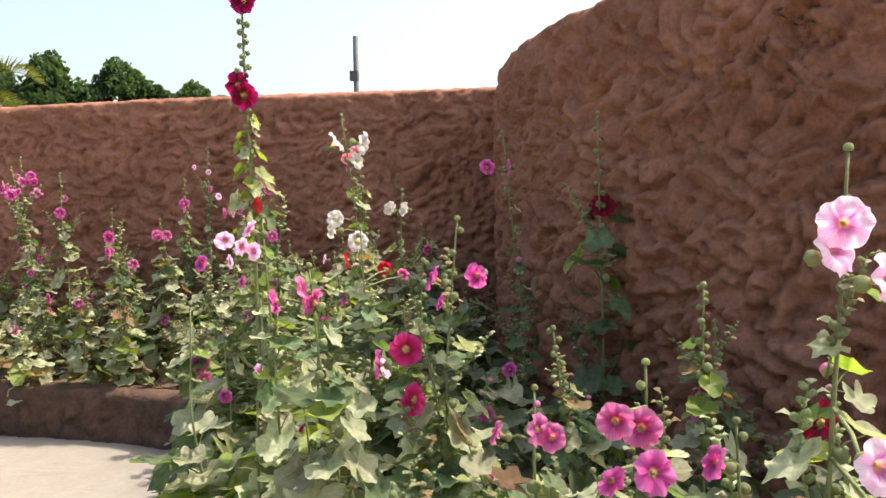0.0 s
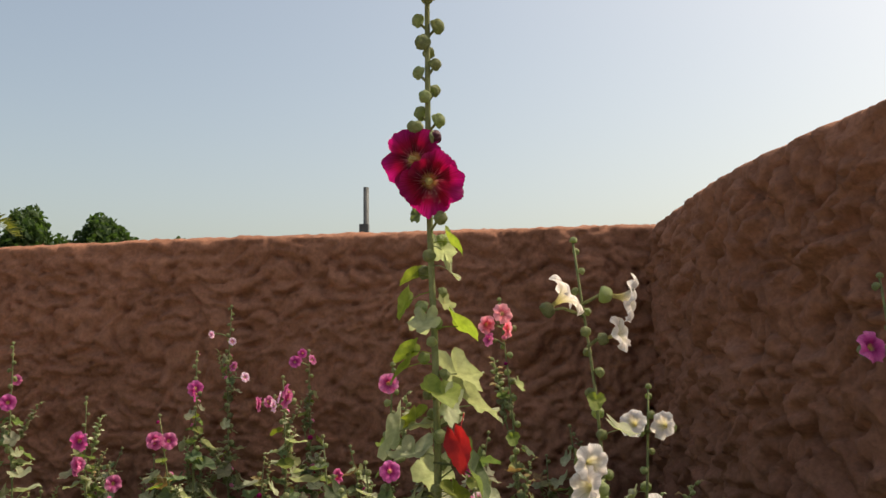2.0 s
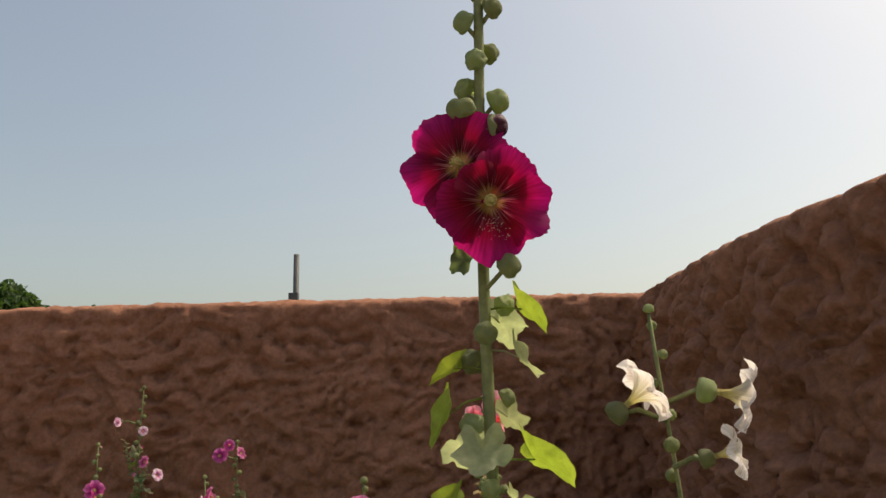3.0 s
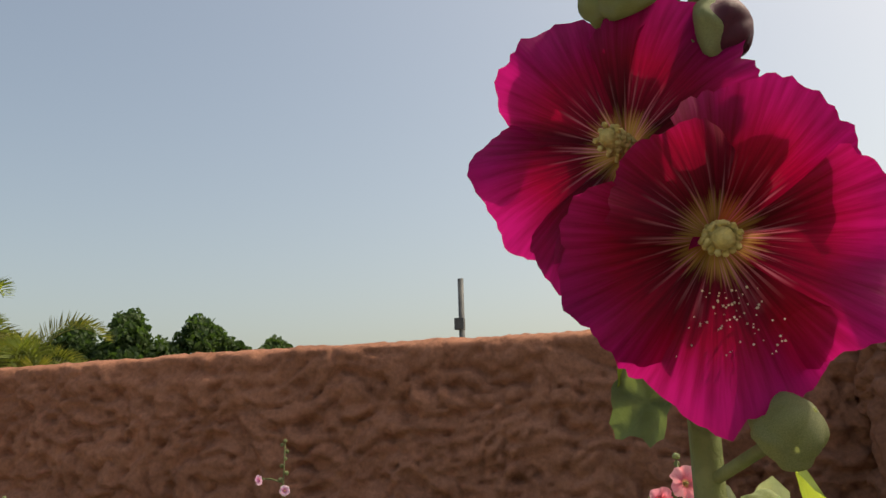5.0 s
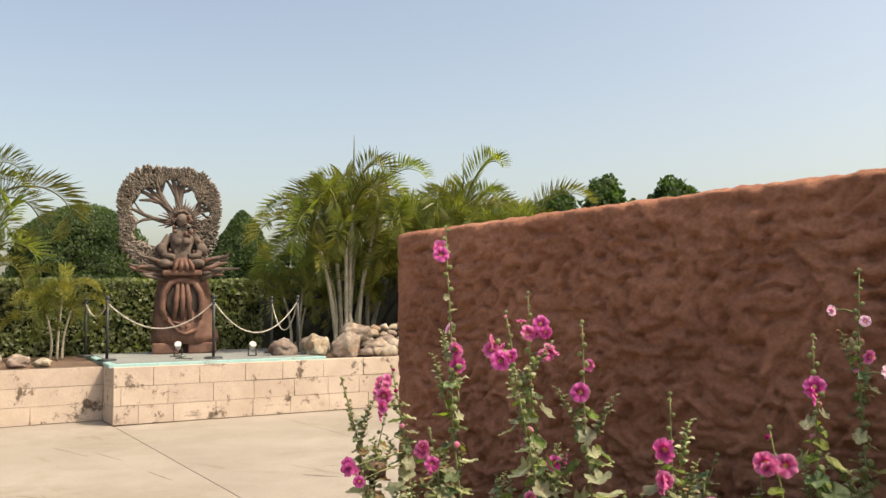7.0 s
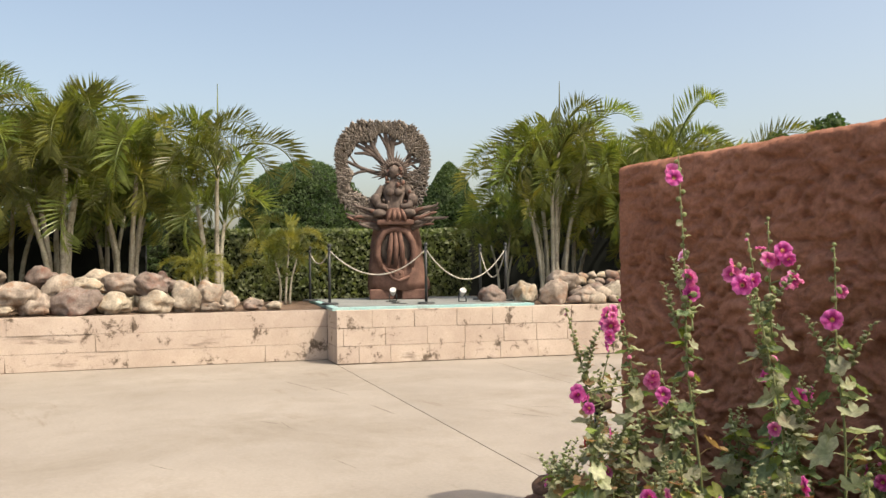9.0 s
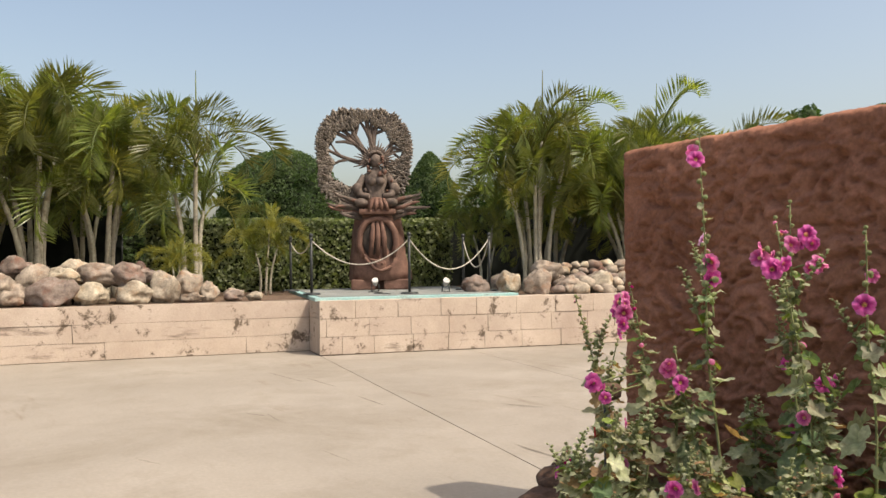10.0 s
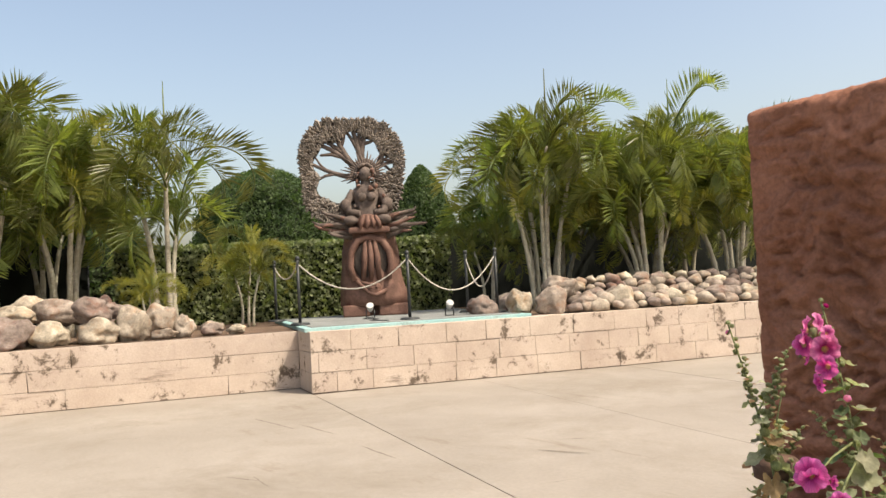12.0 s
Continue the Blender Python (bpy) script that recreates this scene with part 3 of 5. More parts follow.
        ring.append([bm.verts.new((cx + rx * 0.97 * math.cos(t), y, cz + rz * 0.97 * math.sin(t)))
                     for rx, rz, y in ((ix, iz, 0.0), (ox, oz, 0.0), (ox, oz, 0.13), (ix, iz, 0.13))])
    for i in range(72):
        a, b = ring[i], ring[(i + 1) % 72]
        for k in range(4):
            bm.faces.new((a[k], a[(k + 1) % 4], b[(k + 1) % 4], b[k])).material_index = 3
    for k in range(2300):
        t = rnd.uniform(0, 2 * math.pi)
        ox, oz = outer(t)
        ix, iz = inner(t)
        u = rnd.random()
        rr = (ix + (ox - ix) * u, iz + (oz - iz) * u)
        c = Vector((cx + rr[0] * math.cos(t), -0.01, cz + rr[1] * math.sin(t)))
        d = Vector((math.cos(t + rnd.uniform(-0.9, 0.9)), 0, math.sin(t + rnd.uniform(-0.9, 0.9)))).normalized()
        s = Vector((-d.z, 0, d.x))
        ln, wd = rnd.uniform(0.04, 0.062), rnd.uniform(0.02, 0.03)
        lift = Vector((0, -rnd.uniform(0.03, 0.065), 0))
        v = [bm.verts.new(q) for q in (c - d * ln, c + s * wd, c + d * ln, c - s * wd, c + lift + d * ln * 0.3)]
        for i in range(4):
            bm.faces.new((v[(i + 1) % 4], v[i], v[4])).material_index = 2
    return mesh_of("carved_statue", bm, WOOD_GREY, WOOD_RED, WOOD_PALE, WOOD_SHADE)


ST_ROT = Matrix(((U.x, V.x, 0, 0), (U.y, V.y, 0, 0), (0, 0, 1, 0), (0, 0, 0, 1)))
thing("carved_statue", "carved brown wooden tree-trunk statue with leafy openwork halo", "statue",
      Matrix.Translation((-15.0, 10.82, 0.90)) @ ST_ROT @ pose(0, 0, 0, 0, 0, -12), data=statue())

# ---- rope barrier ----
POSTS = [(-15.45, 9.16), (-13.72, 8.84), (-12.78, 10.20), (-12.74, 11.80), (-13.5, 11.75)]


def barrier_post():
    ob = thing("barrier_post", "thin black iron rope-barrier post with round foot", "barrier post", Matrix(), "rope barrier posts")
    bm = bmesh.new()
    tube(bm, [(0, 0, 0), (0, 0, 0.012), (0, 0, 0.03), (0, 0, 0.034)], [0.15, 0.15, 0.13, 0.02], 20)
    part("foot", mesh_of("foot", bm, IRON), ob)
    bm = bmesh.new()
    tube(bm, [(0, 0, 0.03), (0, 0, 0.98)], 0.024, 10)
    part("pole", mesh_of("pole", bm, IRON), ob)
    bm = bmesh.new()
    bmesh.ops.create_uvsphere(bm, u_segments=12, v_segments=8, radius=0.036, matrix=Matrix.Translation((0, 0, 1.0)))
    part("knob", mesh_of("knob", bm, IRON, smooth=True), ob)
    bm = bmesh.new()
    tube(bm, [(0.024, 0, 0.93), (0.05, 0, 0.955), (0.055, 0, 0.93), (0.03, 0, 0.915)], 0.006, 6)
    part("hook", mesh_of("hook", bm, IRON), ob)
    return ob


first = barrier_post()
first.matrix_basis = Matrix.Translation((*POSTS[0], 0.901))
for p in POSTS[1:]:
    copy_thing(first, Matrix.Translation((*p, 0.901)))
for i, j, sag in ((0, 1, 0.22), (1, 2, 0.42), (2, 3, 0.52), (3, 4, 0.5)):
    a, b = Vector((*POSTS[i], 1.82)), Vector((*POSTS[j], 1.82))
    bm = bmesh.new()
    tube(bm, [a.lerp(b, u) - Vector((0, 0, 4 * sag * u * (1 - u))) for u in np.linspace(0, 1, 25)], 0.0105, 7)
    thing("barrier_rope", "pale slack rope hanging between black posts", "rope", Matrix(), "barrier ropes", mesh_of("barrier_rope", bm, ROPE))


def floodlight(x, y, turn):
    ob = thing("floodlight", "small white floodlight on a black bracket", "floodlight", pose(x, y, 0.901, 0, 0, turn), "floodlights before the statue")
    bm = bmesh.new()
    block(bm, (-0.07, -0.04, 0), (0.07, 0.04, 0.012), 0.003)
    for s in (-0.065, 0.065):
        tube(bm, [(s, 0, 0.01), (s, 0, 0.13)], 0.010, 6)
    part("bracket", mesh_of("bracket", bm, IRON), ob)
    bm = bmesh.new()
    tube(bm, [(0, 0.05, 0.10), (0, 0.03, 0.13), (0, -0.02, 0.17), (0, -0.07, 0.20), (0, -0.075, 0.205)], [0.02, 0.04, 0.052, 0.06, 0.055], 16)
    part("housing", mesh_of("housing", bm, WHITE_PLASTIC), ob)


floodlight(-14.22, 10.30, 60)
floodlight(-12.95, 11.02, 70)
bm = bmesh.new()
tube(bm, [(-14.2, 10.25, 0.907), (-13.9, 10.0, 0.907), (-13.6, 10.12, 0.907), (-13.3, 9.8, 0.907), (-12.9, 9.9, 0.907), (-12.8, 9.75, 0.88)], 0.008, 6)
thing("cable", "thin black cable lying on the platform", "cable", Matrix(), data=mesh_of("cable", bm, IRON))

# ---- boulders ----
STONES = []
for k in range(9):
    STONES.append(mesh_of("boulder", lump(k, 4, 0.46), BOULDER, smooth=True))
LEFT_BOULDERS = [(-14.89, 4.13, 1.14, 0.73, 0.45), (-14.70, 5.00, 1.02, 0.82, 0.45), (-14.55, 5.53, 0.99, 0.52, 0.36), (-14.80, 5.14, 1.27, 0.54, 0.30),
                 (-14.88, 4.74, 1.25, 0.48, 0.40), (-14.70, 5.65, 1.30, 0.60, 0.37), (-14.60, 6.05, 1.28, 0.62, 0.37), (-14.42, 6.11, 1.00, 0.55, 0.40),
                 (-14.34, 6.58, 1.05, 0.52, 0.52), (-14.29, 6.95, 1.10, 0.46, 0.44), (-14.20, 7.24, 0.98, 0.32, 0.32), (-14.80, 4.40, 1.00, 0.48, 0.40),
                 (-14.92, 3.90, 0.94, 0.45, 0.24), (-15.02, 3.45, 1.08, 0.79, 0.59), (-15.13, 2.90, 1.05, 0.79, 0.55), (-15.25, 4.55, 1.42, 0.5, 0.34), (-15.2, 5.35, 1.36, 0.55, 0.34), (-15.3, 3.75, 1.40, 0.6, 0.36), (-15.0, 6.3, 1.30, 0.5, 0.3), (-14.05, 7.6, 0.92, 0.30, 0.18), (-13.98, 7.95, 0.9, 0.26, 0.15), (-14.3, 7.7, 0.93, 0.34, 0.2), (-14.15, 6.92, 0.90, 0.36, 0.18)]
RIGHT_BOULDERS = [(-12.35, 11.95, 1.03, 0.42, 0.42), (-12.05, 12.35, 1.04, 0.48, 0.42), (-11.88, 12.90, 0.98, 0.56, 0.30), (-11.70, 13.49, 1.02, 0.50, 0.40),
                  (-12.15, 12.62, 1.24, 0.58, 0.36), (-11.50, 14.15, 0.94, 0.42, 0.24), (-11.20, 15.23, 0.98, 0.54, 0.32), (-11.03, 15.82, 0.97, 0.45, 0.28),
                  (-12.75, 11.5, 1.0, 0.50, 0.34), (-13.1, 12.4, 0.99, 0.6, 0.36), (-13.5, 12.6, 1.0, 0.5, 0.34)]
rnd = random.Random(12)
for x, y, z, w, h in LEFT_BOULDERS + RIGHT_BOULDERS:
    m = Matrix.Translation((x, y, max(z, 0.835 + h * 0.42))) @ pose(0, 0, 0, rnd.uniform(-8, 8), rnd.uniform(-8, 8), 74 + rnd.uniform(-30, 30)) @ Matrix.Diagonal(
        (w * 1.1, w * rnd.uniform(0.75, 0.95), h * 1.02, 1))
    ob = thing("boulder", rnd.choice(["weathered pale tan boulder on the parapet", "smooth brownish river boulder in a heap", "blocky grey-tan boulder lying beside others"]),
               "boulder", m, "boulders along the parapet", rnd.choice(STONES))
PEBBLE = [mesh_of("stone", lump(20 + k, 2, 0.45, 0.7), BOULDER, smooth=True) for k in range(6)]
for row in range(5):
    s = 4.15 + 0.11 * row
    while s < 9.6:
        w = rnd.uniform(0.18, 0.36)
        back = 0.28 + 0.17 * row + rnd.uniform(-0.05, 0.06)
        p = R0 + U * s + V * back
        z = 0.835 + 0.10 + 0.095 * row + rnd.uniform(-0.02, 0.02)
        m = Matrix.Translation((p.x, p.y, z)) @ pose(0, 0, 0, rnd.uniform(-14, 14), rnd.uniform(-14, 14), rnd.uniform(0, 180)) @ Matrix.Diagonal((w * 1.15, w, w * 0.95, 1))
        thing("stone", "rounded pale stone in a loose stacked bank", "stone", m, "stacked stones", rnd.choice(PEBBLE))
        s += w * 0.9

# ---- palms ----


def frond_mesh(seed, ln=1.5, droop=1.0, pairs=50, mat=None):
    """An arching feather frond from the origin: x outward, z up."""
    rnd = random.Random(seed)
    bm = bmesh.new()
    rise = rnd.uniform(0.9, 1.15)
    spine = []
    ang = radians(80)
    p = Vector((0, 0, 0))
    n = 22
    for i in range(n + 1):
        spine.append(p.copy())
        ang -= radians(168) * droop / n * (0.70 + 0.6 * i / n)
        p = p + Vector((math.cos(ang), 0, math.sin(ang) * rise)) * ln / n
    tube(bm, spine, [0.018 * (1 - 0.85 * i / n) + 0.003 for i in range(n + 1)], 5)
    for k in range(pairs):
        u = 0.16 + 0.84 * (k + 0.5) / pairs
        i = min(n - 1, int(u * n))
        base = spine[i].lerp(spine[i + 1], u * n - i)
        d = (spine[i + 1] - spine[i]).normalized()
        up = Vector((0, 1, 0)).cross(d)
        if up.z < 0 and abs(d.z) < 0.9:
            up = -up
        size = ln * 0.27 * math.sin(math.pi * (0.12 + 0.80 * u)) ** 0.7 * rnd.uniform(0.88, 1.08)
        for side in (-1, 1):
            o = (d * rnd.uniform(0.55, 0.72) + Vector((0, side, 0)) * rnd.uniform(0.4, 0.6) + up * rnd.uniform(0.5, 0.75)).normalized()
            mid = base + o * size * 0.5
            tip = base + (o * 0.93 - Vector((0, 0, 1)) * rnd.uniform(0.02, 0.14)) * size
            w = o.cross(up).normalized() * 0.0125
            a, b = bm.verts.new(base), None
            c1, c2 = bm.verts.new(mid + w), bm.verts.new(mid - w)
            t = bm.verts.new(tip)
            bm.faces.new((a, c1, t))
            bm.faces.new((a, t, c2))
    return mesh_of("frond", bm, mat or PALM_GREEN)


FRONDS = [frond_mesh(k, ln, dr) for k, (ln, dr) in enumerate([(2.1, 1.2), (2.25, 1.1), (2.0, 1.3), (2.2, 1.2), (1.9, 1.0), (2.1, 0.85)])]
FRONDS_Y = [frond_mesh(30 + k, ln, dr, mat=PALM_YELLOW) for k, (ln, dr) in enumerate([(1.9, 1.2), (1.8, 1.0), (2.0, 0.85)])]


def areca(x, y, stems, spread, top, seed, label, size=1.0, base=0.835, yellow=0.16):
    """A clump of slender ringed stems, each with a crown of arching fronds and an upright spear leaf."""
    rnd = random.Random(seed)
    ob = thing("areca_palm", label, "palm", Matrix.Translation((x, y, base)), "areca palms behind the parapet")
    for k in range(stems):
        a = 2 * math.pi * k / stems + rnd.uniform(-0.4, 0.4)
        r = spread * rnd.uniform(0.25, 0.6)
        foot = Vector((r * math.cos(a) * 0.5, r * math.sin(a) * 0.5, 0))
        h = (top - base) * rnd.uniform(0.38, 0.62)
        if k == 0:
            h = (top - base) * 0.66
        head = foot + Vector((math.cos(a) * spread * rnd.uniform(0.15, 0.7), math.sin(a) * spread * rnd.uniform(0.15, 0.7), h))
        pts = [foot.lerp(head, u) + Vector((math.cos(a), math.sin(a), 0)) * (-0.12 * spread * math.sin(math.pi * u)) for u in np.linspace(0, 1, 15)]
        bm = bmesh.new()
        rad = [(0.05 - 0.018 * i / 14) * size * (1.12 if i % 2 else 0.95) for i in range(15)]
        tube(bm, pts, rad, 8)
        part("stem", mesh_of("stem", bm, PALM_STEM), ob, "pale ringed stem")
        count = rnd.randint(7, 8)
        for f in range(count):
            tilt = -16 + 38 * (f / count) + rnd.uniform(-9, 9)
            m = Matrix.Translation(head - Vector((0, 0, 0.04 * f))) @ pose(0, 0, 0, 0, 0, 137.5 * f + rnd.uniform(-20, 20)) @ pose(0, 0, 0, rnd.uniform(-12, 12), tilt, 0) @ Matrix.Scale(
                size * rnd.uniform(0.82, 1.1), 4)
            old = f >= count - 1 and rnd.random() < 0.7
            part("frond", rnd.choice(FRONDS_Y if (old or rnd.random() < yellow) else FRONDS), ob, m=m)
        bm = bmesh.new()
        long = (1.45 if k == 0 and seed in (1, 2, 4) else 0.9) * size
        tube(bm, [head, head + Vector((0.02, 0.01, 0.5 * long)), head + Vector((0.05, 0.0, long))], [0.028, 0.02, 0.006], 5)
        part("spear_leaf", mesh_of("spear_leaf", bm, PALM_GREEN), ob)
    return ob


TALL = "tall areca palm clump with arching green fronds and pale stems"
areca(-13.7, 13.6, 8, 0.8, 5.2, 1, TALL, 0.94)
areca(-12.9, 15.4, 6, 0.9, 4.8, 2, TALL, 1.0)
areca(-12.35, 17.1, 6, 0.9, 4.1, 3, TALL, 1.0)
areca(-13.9, 16.4, 5, 0.9, 4.5, 13, TALL, 1.0)
areca(-16.25, 7.6, 3, 0.75, 4.8, 4, "areca palm with two slender pale stems before the hedge", 1.05)
areca(-16.9, 6.1, 5, 0.85, 4.95, 5, TALL, 1.05)
areca(-16.6, 4.9, 6, 0.95, 5.3, 6, TALL, 1.08)
areca(-16.4, 3.5, 6, 0.95, 5.4, 7, TALL, 1.08)
areca(-16.6, 1.9, 6, 1.0, 5.3, 8, TALL, 1.1)
BACK = "areca palm of deep green fronds in a shaded back row"
for x, y, top, seed in ((-18.4, 6.0, 4.7, 21), (-18.5, 4.2, 4.9, 22), (-18.4, 2.5, 4.9, 23), (-18.6, 0.9, 4.8, 24), (-15.0, 15.0, 4.0, 25), (-14.2, 17.9, 3.6, 26)):
    areca(x, y, 3, 0.9, top, seed, BACK, 1.0, yellow=0.0)
areca(-15.75, 8.75, 3, 0.45, 2.75, 9, "young yellowish areca palm beside the platform", 0.5, yellow=0.45)
areca(-15.2, 7.0, 2, 0.3, 1.9, 10, "small young areca palm among boulders", 0.4, yellow=0.6)
areca(-14.6, 13.0, 3, 0.5, 2.8, 11, "young areca palm in shade behind the platform", 0.6, yellow=0.0)

# ---- hedge and trees ----


def leaf_cloud(name, centres, size, mat, rnd, flat=0.5):
    """Many small folded leaves as one mesh."""
    n = len(centres)
    verts, faces = [], []
    for c in centres:
        a, b = rnd.uniform(0, 6.283), rnd.uniform(-1.2, 1.2)
        d = Vector((math.cos(a) * math.cos(b), math.sin(a) * math.cos(b), math.sin(b)))
        s = d.orthogonal()
        s.rotate(Matrix.Rotation(rnd.uniform(0, 6.283), 3, d))
        k = size * rnd.uniform(0.6, 1.3)
        i = len(verts)
        c = Vector(c)
        nrm = d.cross(s)
        verts += [tuple(c - d * k), tuple(c + s * k * flat + nrm * k * 0.15), tuple(c + d * k), tuple(c - s * k * flat + nrm * k * 0.15)]
        faces += [(i, i + 1, i + 2), (i, i + 2, i + 3)]
    me = bpy.data.meshes.new(name)
    me.from_pydata(verts, [], faces)
    me.materials.append(mat)
    return me


rnd = random.Random(21)
HEDGE_AT = Vector((-19.6, 1.0, 0.83)) + U * 6.3
hedge_m = Matrix.Translation(HEDGE_AT) @ ST_ROT
hedge = thing("hedge", "clipped dark green hedge with small glossy leaves", "hedge", hedge_m)
HL, HT, HH = 6.4, 0.9, 1.52
bm = bmesh.new()
# solid filler block, its dark colour standing in for shade within the hedge
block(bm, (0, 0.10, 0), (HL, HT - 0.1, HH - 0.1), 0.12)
part("core", mesh_of("core", bm, FOLIAGE_SHADE), hedge, "near-black filler painted as shade inside the foliage")
cs = []
for k in range(10500):
    x = rnd.uniform(0, HL)
    if rnd.random() < 0.8:
        cs.append((x, 0.06 * noise.noise(Vector((x * 2, 0, k % 13))) + rnd.uniform(-0.03, 0.10), rnd.uniform(0.0, HH)))
    else:
        cs.append((x, rnd.uniform(0, HT), HH - rnd.uniform(0.0, 0.1) + 0.05 * noise.noise(Vector((x * 1.5, 0, 0)))))
tagged(part("foliage", leaf_cloud("foliage", cs, 0.05, HEDGE_LEAF, rnd), hedge), kind="stuff")



def net_fence(s0, count):
    """Shade-net boundary fence on steel posts behind the planting; the palms' shade is in the net's near-black colour.
    """
    fence = thing("boundary_fence", "shade-net fence on thin steel posts, coloured near black for palm shade", "fence",
                  Matrix.Translation(Vector((-19.6, 1.0, 0.80)) + U * s0 + V * 0.75) @ ST_ROT, "boundary fences")
    wide = 2.4
    for k in range(count):
        bm = bmesh.new()
        rows = []
        for i in range(13):
            x = wide * (k + i / 12)
            rows.append([bm.verts.new((x, 0.02 * noise.noise(Vector((x * 1.5, z, 3))) + y, z + (0.03 * math.sin(math.pi * i / 6) * -1 if z > 1 else 0)))
                         for y, z in ((0, 0.03), (0, 0.8), (0, 1.62), (0.012, 1.62), (0.012, 0.8), (0.012, 0.03))])
        for p, q in zip(rows, rows[1:]):
            for j in range(6):
                bm.faces.new((p[j], q[j], q[(j + 1) % 6], p[(j + 1) % 6]))
        bm.faces.new(list(reversed(rows[0])))
        bm.faces.new(rows[-1])
        part("net_panel", mesh_of("net_panel", bm, NET_SHADED), fence)
    for k in range(count + 1):
        bm = bmesh.new()
        tube(bm, [(wide * k, 0.05, 0.0), (wide * k, 0.05, 1.68)], 0.025, 8)
        part("post", mesh_of("post", bm, STEEL), fence)


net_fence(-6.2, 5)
rnd = random.Random(64)
for s0, ln in ((-5.0, 10.8), (13.4, 9.0)):
    shrubs = thing("shrub_row", "tall unclipped dark shrubs growing along the fence", "shrub", Matrix.Translation(Vector((-19.6, 1.0, 0.83)) + U * s0 + V * 1.0) @ ST_ROT, "shrubs along the fence")
    bm = bmesh.new()
    # dark filler again, painting the shade deep in the shrubs
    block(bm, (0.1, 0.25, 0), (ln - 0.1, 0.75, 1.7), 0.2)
    part("core", mesh_of("core", bm, FOLIAGE_SHADE), shrubs, "near-black filler painted as shade inside the foliage")
    cs = []
    for k in range(9000):
        x = rnd.uniform(0, ln)
        z = rnd.uniform(0.2, 1.0) ** 0.7 * (2.1 + 0.5 * noise.noise(Vector((x * 0.9, s0, 0))) + 0.25 * noise.noise(Vector((x * 3.1, s0, 4))))
        cs.append((x, 0.5 + rnd.uniform(-0.45, 0.45) * (1.1 - 0.25 * z), z))
    tagged(part("foliage", leaf_cloud("foliage", cs, 0.09, TREE_LEAF, rnd, 0.4), shrubs), kind="stuff")
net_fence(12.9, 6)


def round_tree(x, y, base, top, width, seed, label, mat, leaf=0.16, count=2600, clumps=26, taper=0.0, trunk=0.3):
    rnd = random.Random(seed)
    ob = thing("tree", label, "tree", Matrix.Translation((x, y, base)), "trees in the distance")
    h = top - base
    bm = bmesh.new()
    tube(bm, [(0, 0, 0), (0.05, 0, h * 0.25), (-0.04, 0.05, h * 0.5), (0, 0, h * 0.8)], [0.07 * width, 0.055 * width, 0.04 * width, 0.01], 8)
    heads = []
    for k in range(clumps):
        a, z = rnd.uniform(0, 6.283), rnd.uniform(trunk, 0.93)
        env = math.sin(math.pi * min(1, (z - trunk) / (1 - trunk) * (1 - 0.35 * taper) + 0.18 + 0.25 * taper)) ** 0.6
        r = width / 2 * env * rnd.uniform(0.35, 0.9)
        c = Vector((r * math.cos(a), r * math.sin(a), z * h))
        heads.append((c, width * rnd.uniform(0.11, 0.2)))
        if k % 3 == 0:
            s = Vector((0, 0, h * (0.25 + 0.4 * rnd.random())))
            tube(bm, [s, s.lerp(c, 0.5) + Vector((0, 0, 0.05 * h)), c], [0.02 * width, 0.014 * width, 0.004 * width], 5)
    part("trunk", mesh_of("trunk", bm, BARK), ob)
    cs = []
    for k in range(count):
        c, r = rnd.choice(heads)
        d = Vector((rnd.gauss(0, 1), rnd.gauss(0, 1), rnd.gauss(0, 0.8))).normalized()
        cs.append(c + d * r * rnd.uniform(0.55, 1.05))
    tagged(part("crown", leaf_cloud("crown", cs, leaf, mat, rnd), ob), kind="stuff")
    return ob


FAR = "distant round-crowned dark green tree above the wall"
for i, (x, y, top, w) in enumerate([(-22.4, 30.6, 6.9, 2.9), (-20.9, 31.7, 7.3, 3.0), (-18.8, 33.2, 7.35, 3.0), (-17.5, 33.9, 6.6, 1.5), (-16.2, 34.6, 6.45, 3.0), (-14.2, 35.6, 6.2, 1.6), (-24.6, 29.5, 6.6, 2.6)]):
    round_tree(x + 0.87, y - 0.37, 0.83, top - 0.58, w * 1.15, 50 + i, FAR, TREE_LEAF, 0.15, 6500, 34, trunk=0.4)
for i, (x, y, top, w) in enumerate([(-19.8, 32.4, 6.0, 2.6), (-15.2, 35.0, 5.9, 2.4), (-17.0, 34.3, 6.0, 2.4), (-12.9, 36.2, 5.9, 2.0), (-21.7, 31.2, 5.9, 2.4)]):
    round_tree(x + 0.87, y - 0.37, 0.83, top - 0.58, w, 90 + i, FAR, TREE_LEAF, 0.15, 3500, 24, trunk=0.4)
BUSHY = "dense rounded dark green conifer behind the hedge"


